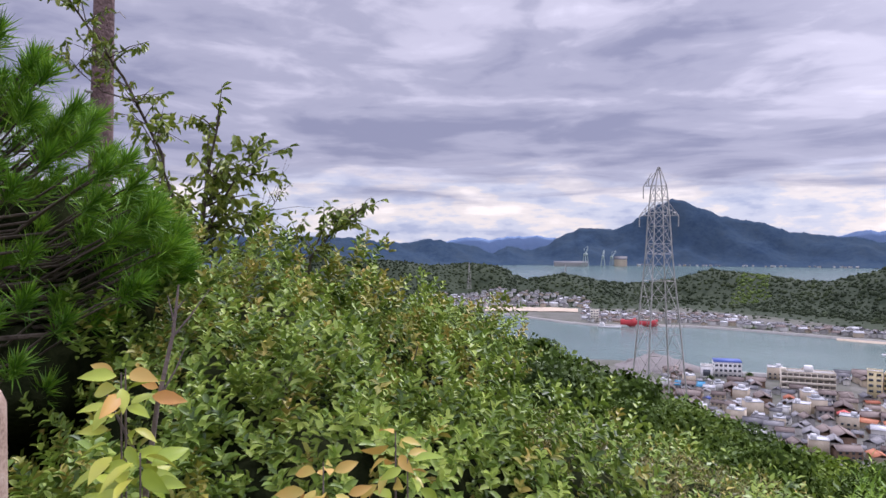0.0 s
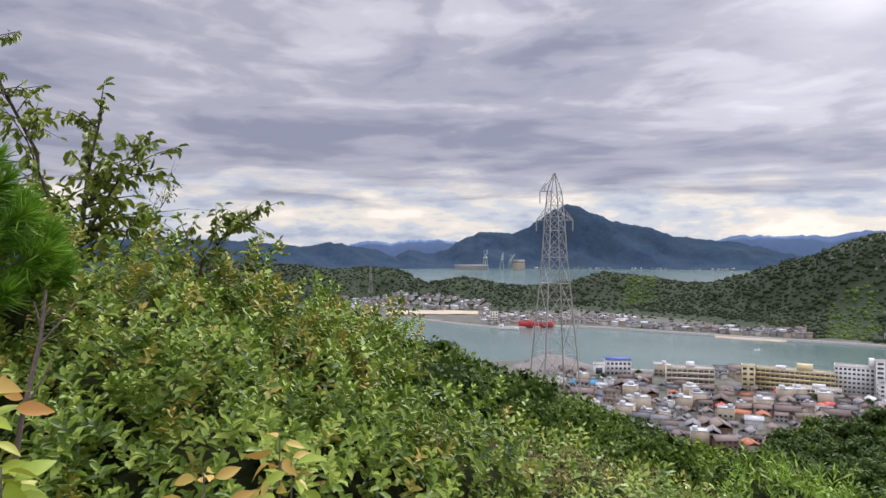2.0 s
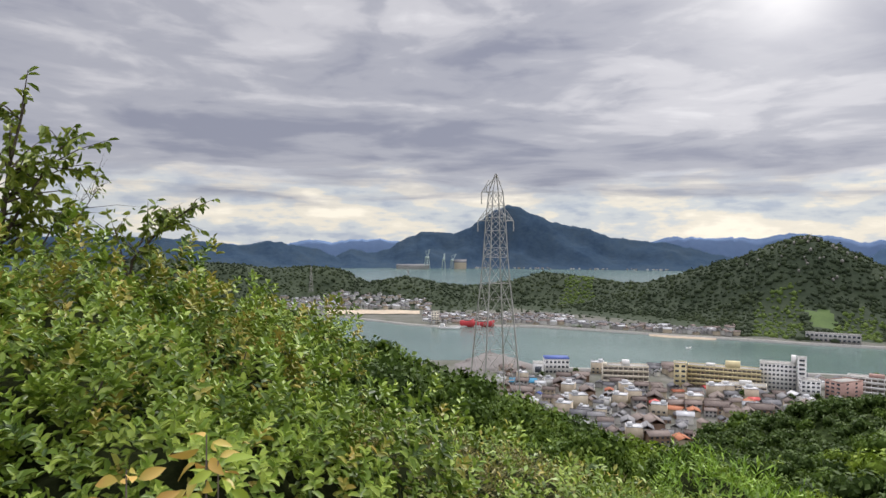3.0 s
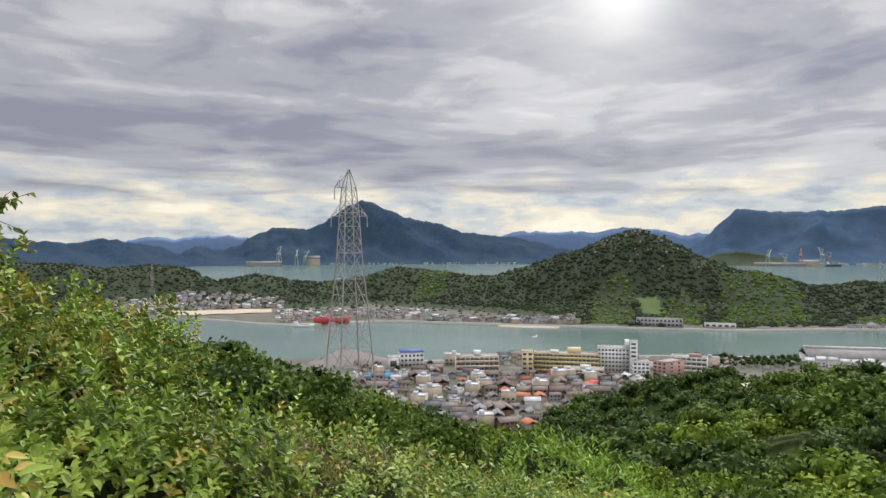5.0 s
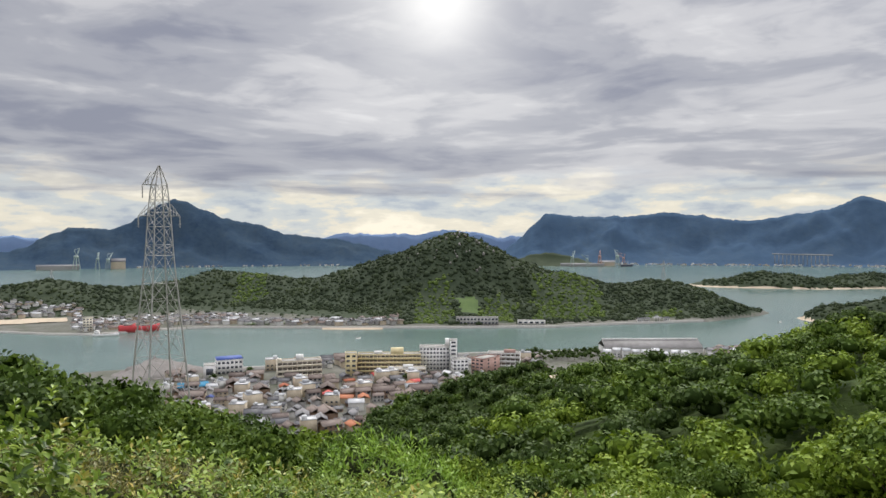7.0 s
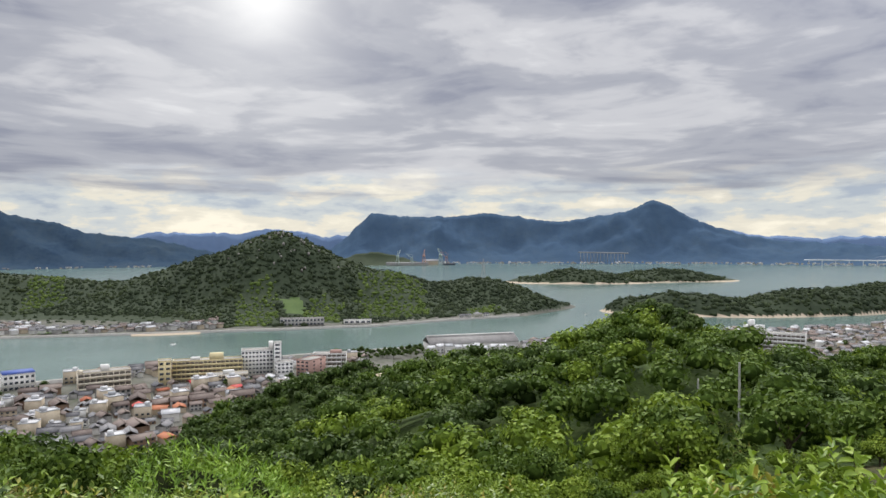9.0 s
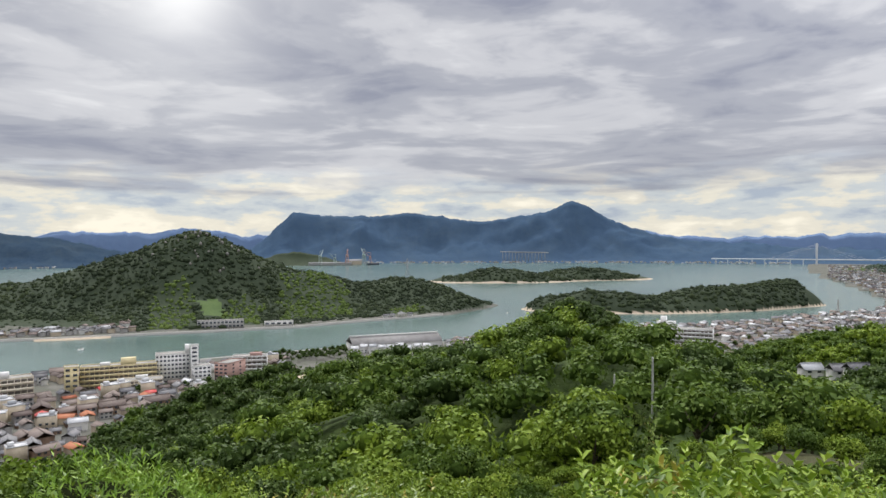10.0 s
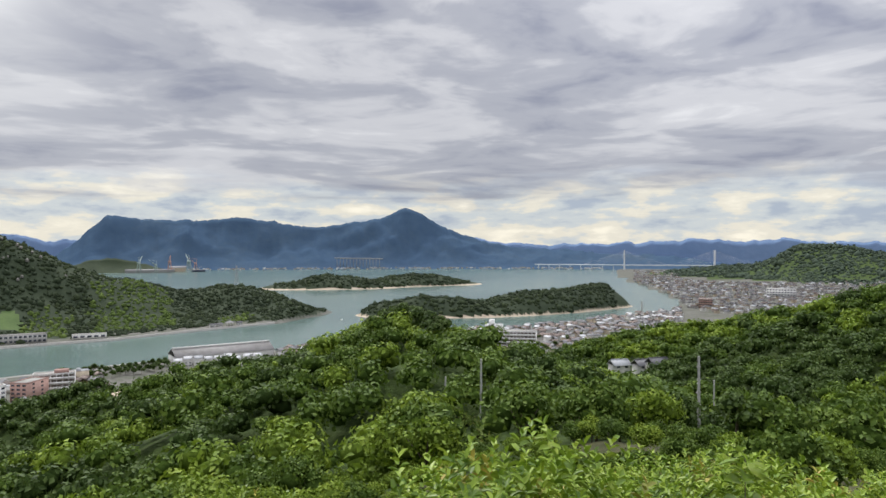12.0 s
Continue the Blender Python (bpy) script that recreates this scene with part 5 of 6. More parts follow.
def flat_patch(name, az0, az1, r0, r1, z, material, label):
    V = [(*polar(a, r), z + 0.4 * math.sin(a * 40 + r)) for a in np.linspace(az0, az1, 14) for r in np.linspace(r0, r1, 8)]
    F = [(i * 8 + j, i * 8 + j + 1, (i + 1) * 8 + j + 1, (i + 1) * 8 + j) for i in range(13) for j in range(7)]
    return tagged(new(name, fast_mesh(name, V, F, material, True)), label, "ground", kind="structure")


flat_patch("yard_ground", 3.5, 11.2, 1265, 1345, 4.2, M_SAND, "bare pale sandy yard behind the quay")
flat_patch("grass_field", 23.8, 27.0, 1095, 1135, 4.4, M_GRASS, "green field between the houses")


def heap(name, az, r, w, h, material, label, cat="heap"):
    x, y = polar(az, r)
    rng = np.random.default_rng(int(r))
    V, F = [], []
    for i in range(9):
        q = i / 8
        for k in range(20):
            a = k / 20 * 6.283
            j = 1 + 0.12 * math.sin(3 * a + r) + 0.05 * rng.normal()
            V.append((x + w * q * j * math.cos(a), y + w * 0.75 * q * j * math.sin(a), 2.0 + h * (1 - q) ** 0.8 * (1 + 0.05 * rng.normal()) if q < 1 else 0.5))
    for i in range(8):
        for k in range(20):
            F.append((i * 20 + k, i * 20 + (k + 1) % 20, (i + 1) * 20 + (k + 1) % 20, (i + 1) * 20 + k))
    return tagged(new(name, fast_mesh(name, V, F, material, True)), label, cat)


M_GRAVEL = mat("grey_gravel", (0.17, 0.155, 0.145), (0.27, 0.25, 0.235), 0.95, 0.3, 0.3, coords="World")
heap("gravel_mound", 17.2, 712, 46, 17, M_GRAVEL, "wide grey gravel heap at the waterside")
kx, ky = polar(51.5, 226)
knoll_z = float(ground_z(np.array([kx]), np.array([ky]))[0])
kn = flat_patch("knoll", 48.9, 53.7, 217, 231, 0, M_SAND, "bare sandy clearing on the spur")
for v in kn.data.vertices:
    v.co.z = float(ground_z(np.array([v.co.x]), np.array([v.co.y]))[0]) + 0.5
cl = flat_patch("path_clearing", 82.6, 84.4, 68, 80, 0, mat("red_brown_earth", (0.13, 0.075, 0.05), (0.22, 0.14, 0.095), 0.95, 0.5, 0.3, coords="World"), "red-brown bare earth beside the hill path")
for v in cl.data.vertices:
    v.co.z = float(ground_z(np.array([v.co.x]), np.array([v.co.y]))[0]) + 0.25


def boulder(az, r, s, rng):
    x, y = polar(az, r)
    z = float(isle_z(np.array([x]), np.array([y]))[0])
    V = ICO_V * rng.uniform(0.75, 1.15, (len(ICO_V), 1)) * [s, s * 0.8, s * 1.2]
    ob = new("boulder", fast_mesh("boulder", V, ICO_F, M_ROCK))
    ob.matrix_world = pose(x, y, z + s * 0.9 + 1.0, 0, 0, rng.uniform(0, 360))
    tagged(ob, "pale grey granite boulder on the hillside", "boulder", "boulders on the hill")


M_ROCK = mat("granite", (0.18, 0.17, 0.155), (0.30, 0.285, 0.26), 0.9, 0.3, 0.5)
rr = np.random.default_rng(55)
for k in range(30):
    boulder(rr.normal(41.6, 1.7), rr.uniform(1225, 1300), rr.uniform(1.6, 3.6), rr)


def gazebo():
    e = new("pavilion")
    e.matrix_world = pose(*polar(57.5, 1155), 3, 0, 0, 0)
    for sx in (-3, 3):
        for sy in (-3, 3):
            part("post", *box(sx - 0.3, sy - 0.3, 0, sx + 0.3, sy + 0.3, 5), M_WALLS[0], e)
    V = np.array([(-6, -6, 5), (6, -6, 5), (6, 6, 5), (-6, 6, 5), (0, 0, 8.5)], float)
    part("roof", V, np.array([(0, 1, 4), (1, 2, 4), (2, 3, 4), (3, 0, 4)]), M_ROOFS[0], e)
    tagged(e, "small grey-roofed pavilion on the shore", "pavilion")


gazebo()
for a, r in ((56.2, 1140), (56.7, 1146), (58.2, 1165)):
    h = house_kind(9, 6, 4, 1.6, M_WALLS[0], M_ROOFS[0])
    h.matrix_world = pose(*polar(a, r), 3, 0, 0, -40)
    tagged(h, "small white house by the island's shore", "house")
for a, r, m, lab in ((89.4, 258, M_ROOFS[3], "house with a pale blue-grey roof among trees"), (91.3, 250, M_ROOFS[0], "house with a grey roof among trees"), (92.4, 246, M_ROOFS[0], "low grey-roofed house among trees")):
    x, y = polar(a, r)
    h = house_kind(8, 6, 5.0, 2.0, M_WALLS[0], m)
    h.matrix_world = pose(x, y, float(ground_z(np.array([x]), np.array([y]))[0]) - 0.8, 0, 0, -60) @ Matrix.Scale(0.8, 4)
    tagged(h, lab, "house")


# ---- the lookout's own plants ----
def leaf_tones(name, a, b, c, spread=0.17, rough=0.42):
    return mat(name, a, b, rough, 1.2, 0.0, c, 0.4, trans=0.18, per="island", coords="World", spread=spread)


M_BUSH = leaf_tones("bush_leaves", (0.045, 0.09, 0.012), (0.21, 0.32, 0.040), (0.44, 0.54, 0.10))
M_BUSH_TIP = leaf_tones("yellowing_bush_leaves", (0.20, 0.22, 0.03), (0.36, 0.36, 0.06), (0.55, 0.40, 0.10))
M_WEED = leaf_tones("dry_weed_leaves", (0.07, 0.075, 0.018), (0.17, 0.17, 0.035), (0.28, 0.23, 0.075))
M_LUSH = leaf_tones("lush_green_leaves", (0.07, 0.13, 0.012), (0.17, 0.26, 0.026), (0.30, 0.39, 0.05))
M_BROAD = leaf_tones("fresh_broad_leaves", (0.10, 0.18, 0.016), (0.26, 0.38, 0.036), (0.42, 0.52, 0.075))
M_BAMBOO = leaf_tones("bright_bamboo_leaves", (0.10, 0.20, 0.015), (0.20, 0.34, 0.025), (0.30, 0.45, 0.045))
M_CHERRY = leaf_tones("drooping_tree_leaves", (0.09, 0.14, 0.02), (0.20, 0.27, 0.035), (0.34, 0.38, 0.06))
M_YLEAF = leaf_tones("yellow_green_sapling_leaves", (0.24, 0.34, 0.03), (0.40, 0.48, 0.05), (0.52, 0.50, 0.08))
M_OLEAF = leaf_tones("orange_autumn_leaves", (0.50, 0.42, 0.08), (0.64, 0.40, 0.10), (0.66, 0.26, 0.07))
M_NEEDLE = leaf_tones("pine_needles", (0.05, 0.14, 0.010), (0.13, 0.29, 0.018), (0.26, 0.45, 0.03))
M_TWIG = mat("grey_dead_wood", (0.13, 0.10, 0.09), (0.26, 0.21, 0.19), 0.9, 14, 0.5)
# near-black that paints shade inside bushes and pine; the cables use it too
M_SHADE_AND_CABLE = mat("inner_shade_and_dark_cable", (0.010, 0.014, 0.006), (0.030, 0.036, 0.015), 1.0, 6, 0.4, spec=0.0)


def ground_at(x, y):
    return float(ground_z(np.array([x]), np.array([y]))[0])


def bush_meshes(seed, rx, ry, rz, rosettes, length, width, material, per=8, tips=0.15, tip_mat=None, oval=True, spread=0.9, rough=0.10, upright=0.0, twigs=0):
    """A shrub: rosettes of small leaves at its twig ends over a core coloured as inner shade. Local origin at its foot.
    """
    rng = np.random.default_rng(seed)
    n = unit(rng.normal(size=(rosettes, 3)) + [0, 0, 0.55])
    n[:, 2] = np.abs(n[:, 2]) * np.where(rng.uniform(size=rosettes) < (0.8 if twigs == 0 else 0.66), 1, -0.55)
    n = unit(n)
    bulge = 1 + rough * np.sin(n[:, 0] * 8 + seed) * np.cos(n[:, 1] * 9 + 2 * seed) + rough * 0.9 * np.sin(n[:, 2] * 9 + n[:, 0] * 11)
    depth = rng.choice([1.0, 1.0, 1.0, 0.93, 0.86], rosettes) * rng.uniform(0.95, 1.06, rosettes)
    P = n * np.array([rx, ry, rz]) * (bulge * depth)[:, None] + [0, 0, rz * 0.55]
    grow = unit(n * (1 - upright) + [0, 0, 0.35 + upright] + rng.normal(size=n.shape) * 0.25)
    a = unit(np.cross(grow, rng.normal(size=n.shape)))
    b = np.cross(grow, a)
    out = {0: ([], []), 1: ([], [])}
    yellow = rng.uniform(size=rosettes) < tips
    for k in range(per):
        w = 2.399 * k + rng.uniform(0, 0.5, rosettes)
        side = np.cos(w)[:, None] * a + np.sin(w)[:, None] * b
        rise = 0.15 + 0.9 * (k / per) + rng.normal(size=rosettes) * 0.12
        D = unit(side * spread + grow * rise[:, None])
        U = unit(grow - side * 0.3 + rng.normal(size=n.shape) * 0.15)
        L = length * rng.uniform(0.7, 1.2, rosettes) * (1.0 - 0.35 * k / per)
        base = P - grow * (length * 1.6 * (1 - k / per))[..., None] if np.ndim(length) else P - grow * length * 1.6 * (1 - k / per)
        for t in (0, 1):
            sel = yellow == bool(t)
            out[t][0].append((base[sel], D[sel], U[sel], L[sel]))
    meshes = []
    for t, m in ((0, material), (1, tip_mat or material)):
        items = out[t][0]
        if not sum(len(i[0]) for i in items):
            meshes.append(None)
            continue
        B, D, U, L = (np.concatenate([i[q] for i in items]) for q in range(4))
        V, F = leaf_arrays(B, D, U, L, L * width, oval)
        meshes.append(fast_mesh("foliage", V, F, m))
    # solid core whose near-black colour paints the gaps between leaves as shade
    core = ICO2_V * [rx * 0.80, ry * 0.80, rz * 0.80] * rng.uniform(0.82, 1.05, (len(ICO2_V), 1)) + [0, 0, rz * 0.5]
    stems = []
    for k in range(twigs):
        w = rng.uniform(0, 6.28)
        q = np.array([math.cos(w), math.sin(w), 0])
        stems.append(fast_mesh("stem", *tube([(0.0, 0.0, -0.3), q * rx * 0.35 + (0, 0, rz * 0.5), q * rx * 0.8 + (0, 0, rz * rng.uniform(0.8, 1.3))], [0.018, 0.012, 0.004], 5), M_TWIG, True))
    return meshes[0], meshes[1], fast_mesh("twig_mass", core, ICO2_F, M_SHADE_AND_CABLE), stems


def bush(name, meshes, x, y, z, spin, scale, label, category, group=""):
    e = new(name)
    e.matrix_world = Matrix.LocRotScale((x, y, z), Euler((0, 0, spin)), (scale, scale, scale))
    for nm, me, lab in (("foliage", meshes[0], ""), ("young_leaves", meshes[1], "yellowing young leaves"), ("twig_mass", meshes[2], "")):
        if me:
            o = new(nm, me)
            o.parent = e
            if lab:
                tagged(o, lab)
    for me in meshes[3]:
        o = new("stem", me)
        o.parent = e
    return tagged(e, label, category, group)


def big_bushes():
    spec = [  # azimuth, range, top below the eye, half widths, rosettes, yellow share
        (-9.0, 2.75, -0.42, 0.95, 0.72, 0.80, 1900, 0.05, M_BUSH, "dense glossy green bush at the edge of the lookout"),
        (2.5, 3.1, -0.62, 0.75, 0.65, 0.75, 1250, 0.05, M_BUSH, "dense glossy green bush beside the lookout"),
        (-19.0, 3.3, -0.20, 0.75, 0.6, 0.9, 1200, 0.15, M_BUSH, "tall green bush with yellowing shoots"),
        (-14.0, 4.5, -0.02, 1.0, 0.8, 1.0, 1500, 0.35, M_BUSH, "yellow-green bush with upright shoots"),
        (-5.5, 4.9, -0.28, 0.9, 0.8, 0.95, 1250, 0.30, M_BUSH, "yellow-green bush behind the dense green one"),
        (-1.0, 6.2, -0.50, 0.9, 0.8, 0.9, 900, 0.20, M_BUSH, "broad-leaved green bush on the slope"),
        (-21.0, 5.2, 0.12, 1.0, 0.8, 1.1, 1000, 0.25, M_BUSH, "tall green bush beneath the small tree"),
        (-26.5, 2.3, -0.62, 0.42, 0.42, 0.45, 500, 0.2, M_BUSH, "small-leaved bush below the pine"),
    ]
    for i, (az, r, top, rx, ry, rz, n, tip, m, label) in enumerate(spec):
        me = bush_meshes(i + 1, rx, ry, rz, int(n * 0.8), 0.056 if r < 4 else 0.066, 0.50, m, 9, tip, M_BUSH_TIP, True, 0.85, 0.20, 0.2, 6)
        x, y = polar(az, r)
        bush("bush", me, x, y, EYE + top - rz * 1.58, math.radians(-az), 1.0, label, "bush", "bushes at the lookout")


big_bushes()


# how high the growth on the slope reaches against the view, by azimuth
TOP_AZ = [-10, 0, 2, 10, 18, 25, 33, 45, 60, 75, 80, 84, 92, 105, 116]
TOP_S = [-0.14, -0.19, -0.20, -0.225, -0.265, -0.31, -0.345, -0.36, -0.365, -0.375, -0.37, -0.345, -0.30, -0.28, -0.27]


def slope_plants():
    rng = np.random.default_rng(77)
    close = {
        "weed": bush_meshes(31, 0.52, 0.52, 0.52, 480, 0.05, 0.30, M_WEED, 7, 0.12, M_BUSH_TIP, False, 0.6, 0.18, 0.5),
        "lush": bush_meshes(32, 0.62, 0.62, 0.55, 430, 0.058, 0.44, M_LUSH, 7, 0.1, M_BUSH_TIP, False, 0.8, 0.16, 0.3),
        "broad": bush_meshes(34, 0.72, 0.72, 0.62, 520, 0.062, 0.50, M_BROAD, 8, 0.08, M_BUSH_TIP, True, 0.8, 0.18, 0.3),
        "bush": bush_meshes(33, 0.62, 0.62, 0.55, 430, 0.056, 0.46, M_BUSH, 7, 0.1, M_BUSH_TIP, False, 0.9, 0.14, 0.1),
    }
    away = {
        "weed": bush_meshes(41, 1.0, 1.0, 0.75, 280, 0.135, 0.34, M_WEED, 5, 0.1, M_BUSH_TIP, False, 0.7, 0.2, 0.4),
        "lush": bush_meshes(42, 1.1, 1.1, 0.8, 280, 0.15, 0.42, M_LUSH, 5, 0.1, M_BUSH_TIP, False, 0.8, 0.2, 0.3),
        "broad": bush_meshes(44, 1.0, 1.0, 0.8, 330, 0.11, 0.46, M_BROAD, 6, 0.06, M_BUSH_TIP, False, 0.8, 0.2, 0.3),
        "bush": bush_meshes(43, 1.1, 1.1, 0.85, 280, 0.15, 0.48, M_BUSH, 5, 0.06, M_BUSH_TIP, False, 0.9, 0.2, 0.1),
    }
    labels = {"weed": "dry brownish-green weeds on the slope", "lush": "fresh yellow-green undergrowth on the slope", "bush": "green leafy shrub on the slope", "broad": "fresh light green shrub with broad leaves"}
    near_p = scatter(4000, 6, 116, 2.9, 7.5, 0.9, rng)
    far_p = scatter(4000, -9, 116, 7.2, 19, 1.6, rng)
    for P, kinds in ((near_p, close), (far_p, away)):
        first = {}
        for x, y in P:
            r, az = math.hypot(x, y), math.degrees(math.atan2(x, y))
            if az < 4 and r < 8:
                continue
            q = rng.uniform()
            if az < 22 and r < 7.5:
                k = "weed" if q < 0.75 else "bush"
            elif az < 30:
                k = "weed" if q < 0.35 else ("lush" if q < 0.7 else "bush")
            else:
                k = "lush" if q < 0.55 else ("bush" if q < 0.9 else "weed")
            if az > 80 and q < 0.8:
                k = "broad"
            z = ground_at(x, y)
            room = EYE + (np.interp(az, TOP_AZ, TOP_S) + rng.uniform(-0.03, 0.012)) * r - z
            s = float(min(rng.uniform(0.8, 1.3), room / (0.85 if kinds is close else 1.28)))
            if s < 0.35:
                continue
            nm = {"weed": "weed_clump", "lush": "undergrowth", "bush": "shrub", "broad": "shrub"}[k]
            bush(nm, kinds[k], x, y, z - 0.08, rng.uniform(0, 6.28), s, labels[k], "shrub", nm.replace("_", " ") + "s on the slope")


    bamboo = bush_meshes(51, 1.2, 1.2, 1.3, 420, 0.2, 0.22, M_BAMBOO, 6, 0.0, None, False, 0.6, 0.2, 0.6)
    for x, y in scatter(900, 34.5, 40.5, 17, 31, 1.7, rng):
        bush("bamboo_clump", bamboo, x, y, ground_at(x, y) - 0.2, rng.uniform(0, 6.28), rng.uniform(1.0, 1.5), "bright green dwarf bamboo on the slope", "bamboo", "bamboo on the slope")
    # low growth round the feet of the poles
    P = scatter(3000, 73.5, 98, 30, 99, 2.4, rng)
    for x, y in P:
        r, az = math.hypot(x, y), math.degrees(math.atan2(x, y))
        if not any(abs(az - a) < 1.3 and 0.68 * q < r < q + 2 for a, q in ((78.3, 90), (75.3, 98), (95.7, 74))):
            continue
        k = "lush" if rng.uniform() < 0.6 else "bush"
        bush("undergrowth", away[k], x, y, ground_at(x, y) - 0.2, rng.uniform(0, 6.28), rng.uniform(1.1, 1.7), labels[k], "shrub", "undergrowth round the poles")


slope_plants()


def pine():
    rng = np.random.default_rng(5)
    e = new("pine_tree")
    x0, y0 = polar(-37.5, 3.6)
    g = ground_at(x0, y0)
    limbs = [tube([(x0, y0, g - 0.3), (x0 + 0.1, y0, g + 1.5), (x0 + 0.05, y0 + 0.1, EYE + 1.2), (x0, y0, EYE + 2.6)], [0.14, 0.11, 0.07, 0.03], 8)]
    tips = []
    for i in range(250):
        az = rng.uniform(-40, -20.5)
        r = rng.uniform(2.9, 4.1)
        hi = np.interp(az, [-40, -33, -29, -25, -22.5, -20.5], [0.42, 0.30, 0.22, 0.12, 0.06, 0.0])
        lo = np.interp(az, [-40, -28, -25, -20.5], [-0.30, -0.20, -0.10, -0.06])
        s = lo + (hi - lo) * rng.uniform(0.0, 1.0) ** 0.6
        if s < -0.10 and rng.uniform() < 0.75:
            continue
        x, y = polar(az, r)
        tips.append((x, y, EYE + s * r, (s - lo) / (hi - lo + 1e-6)))
    NP, ND, NL = [], [], []
    for x, y, z, u in tips:
        root = np.array([x0, y0, min(z - 0.25, EYE + 1.5)]) * 0.8 + np.array([x, y, z - 0.2]) * 0.2
        tip = np.array([x, y, z])
        mid = (root + tip) / 2 + (0, 0, -0.08)
        limbs.append(tube([root, mid, tip], [0.009, 0.006, 0.003], 5))
        axis = unit(tip - mid + (0, 0, 0.12))
        for j in range(150):
            c = tip - axis * rng.uniform(0, 0.10)
            NP.append(c)
            ND.append(unit(axis * rng.uniform(0.5, 1.1) + rng.normal(size=3) * 0.42))
            NL.append(rng.uniform(0.07, 0.12))
    NP, ND, NL = np.array(NP), np.array(ND), np.array(NL)
    V, F = leaf_arrays(NP, ND, rng.normal(size=NP.shape), NL, 0.0055, False, 0.0)
    part("needles", V, F, M_NEEDLE, e)
    part("trunk", *joined(limbs), M_BARK, e, smooth=True)
    # near-black blobs added low in the crown to paint its dense shade
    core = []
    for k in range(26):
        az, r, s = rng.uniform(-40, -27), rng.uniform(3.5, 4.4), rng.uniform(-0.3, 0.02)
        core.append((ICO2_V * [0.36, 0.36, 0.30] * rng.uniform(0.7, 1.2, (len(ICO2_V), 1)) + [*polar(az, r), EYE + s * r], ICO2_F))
    part("inner_mass", *joined(core), M_SHADE_AND_CABLE, e, "dark shaded inner twigs")
    tagged(e, "young pine with long bright green needles", "tree")


pine()


def small_tree(name, limbs_spec, leaf, count, material, label, seed, droop=0.7):
    """A slender tree: bent limbs, and leaves hanging along their outer parts."""
    rng = np.random.default_rng(seed)
    e = new(name)
    tubes, LP, LD = [], [], []
    for pts, r0 in limbs_spec:
        P = np.array([(*polar(a, r), EYE + s * r) for a, r, s in pts])
        tubes.append(tube(P, list(np.linspace(r0 * 0.7, r0 * 0.15, len(P))), 6))
        seg = np.linalg.norm(np.diff(P, axis=0), axis=1)
        total = seg.sum()
        for k in range(int(total * 15)):
            u = rng.uniform(0.25, 1.0) * total
            i = min(int(np.searchsorted(np.cumsum(seg), u)), len(seg) - 1)
            f = (u - (np.cumsum(seg)[i] - seg[i])) / seg[i]
            c = P[i] + (P[i + 1] - P[i]) * f
            d = unit(rng.normal(size=3) * [1, 1, 0.5] + unit(P[i + 1] - P[i]) * 0.6)
            ln = rng.uniform(0.2, 0.5)
            tip = c + d * ln + (0, 0, 0.05)
            tubes.append(tube([c, c + d * ln * 0.5 + (0, 0, 0.05), tip], [r0 * 0.22, r0 * 0.15, r0 * 0.06], 4))
            for j in range(count):
                q = rng.uniform(0.15, 1.0)
                LP.append(c + d * ln * q + (0, 0, 0.05 * q))
                LD.append(unit(rng.normal(size=3) * 0.7 + d * 0.5 + (0, 0, -droop)))
    LP, LD = np.array(LP), np.array(LD)
    L = leaf * rng.uniform(0.6, 1.15, len(LP))
    V, F = leaf_arrays(LP, LD, unit(rng.normal(size=LP.shape) + [0, 0, 1.0]), L, L * 0.42, True)
    part("leaves", V, F, material, e)
    part("framework", *joined(tubes), M_BARK, e, smooth=True)
    return tagged(e, label, "tree")


small_tree("small_tree", [
    ([(-19.5, 6.3, -0.22), (-19.6, 6.3, 0.0), (-19.0, 6.2, 0.10), (-18.0, 6.2, 0.185)], 0.045),
    ([(-19.6, 6.3, 0.0), (-17.6, 6.2, 0.07), (-15.6, 6.1, 0.13)], 0.025),
    ([(-19.6, 6.3, -0.03), (-21.5, 6.2, 0.06), (-23.0, 6.1, 0.14)], 0.03),
    ([(-19.5, 6.3, -0.05), (-17.2, 6.2, -0.01), (-15.8, 6.1, 0.04)], 0.02),
    ([(-20, 6.3, -0.05), (-23.5, 6.1, 0.02), (-25.0, 6.1, 0.07)], 0.025)], 0.105, 15, M_CHERRY, "slender broadleaf tree with drooping green leaves", 1)
small_tree("arching_tree", [([(-22.0, 7.0, -0.15), (-22.3, 7.0, 0.12), (-25.0, 6.8, 0.22), (-28.5, 6.6, 0.31), (-31.5, 6.5, 0.37)], 0.03), ([(-24.0, 6.8, 0.19), (-26.5, 6.7, 0.2), (-29, 6.6, 0.24)], 0.015)], 0.085, 10, M_CHERRY, "thin tree with an arching sparse branch", 2)
small_tree("leaning_sapling", [([(-11.5, 7.4, -0.10), (-11.0, 7.3, -0.02), (-9.0, 7.2, 0.022), (-6.8, 7.2, 0.052)], 0.03), ([(-11.2, 7.3, -0.05), (-12.2, 7.2, 0.02)], 0.02), ([(-10.5, 7.3, 0.0), (-9.3, 7.2, 0.045)], 0.015), ([(-11.3, 7.3, -0.06), (-9.6, 7.2, -0.03)], 0.015)], 0.10, 11, M_CHERRY, "leaning sapling with dense green leaves", 3)
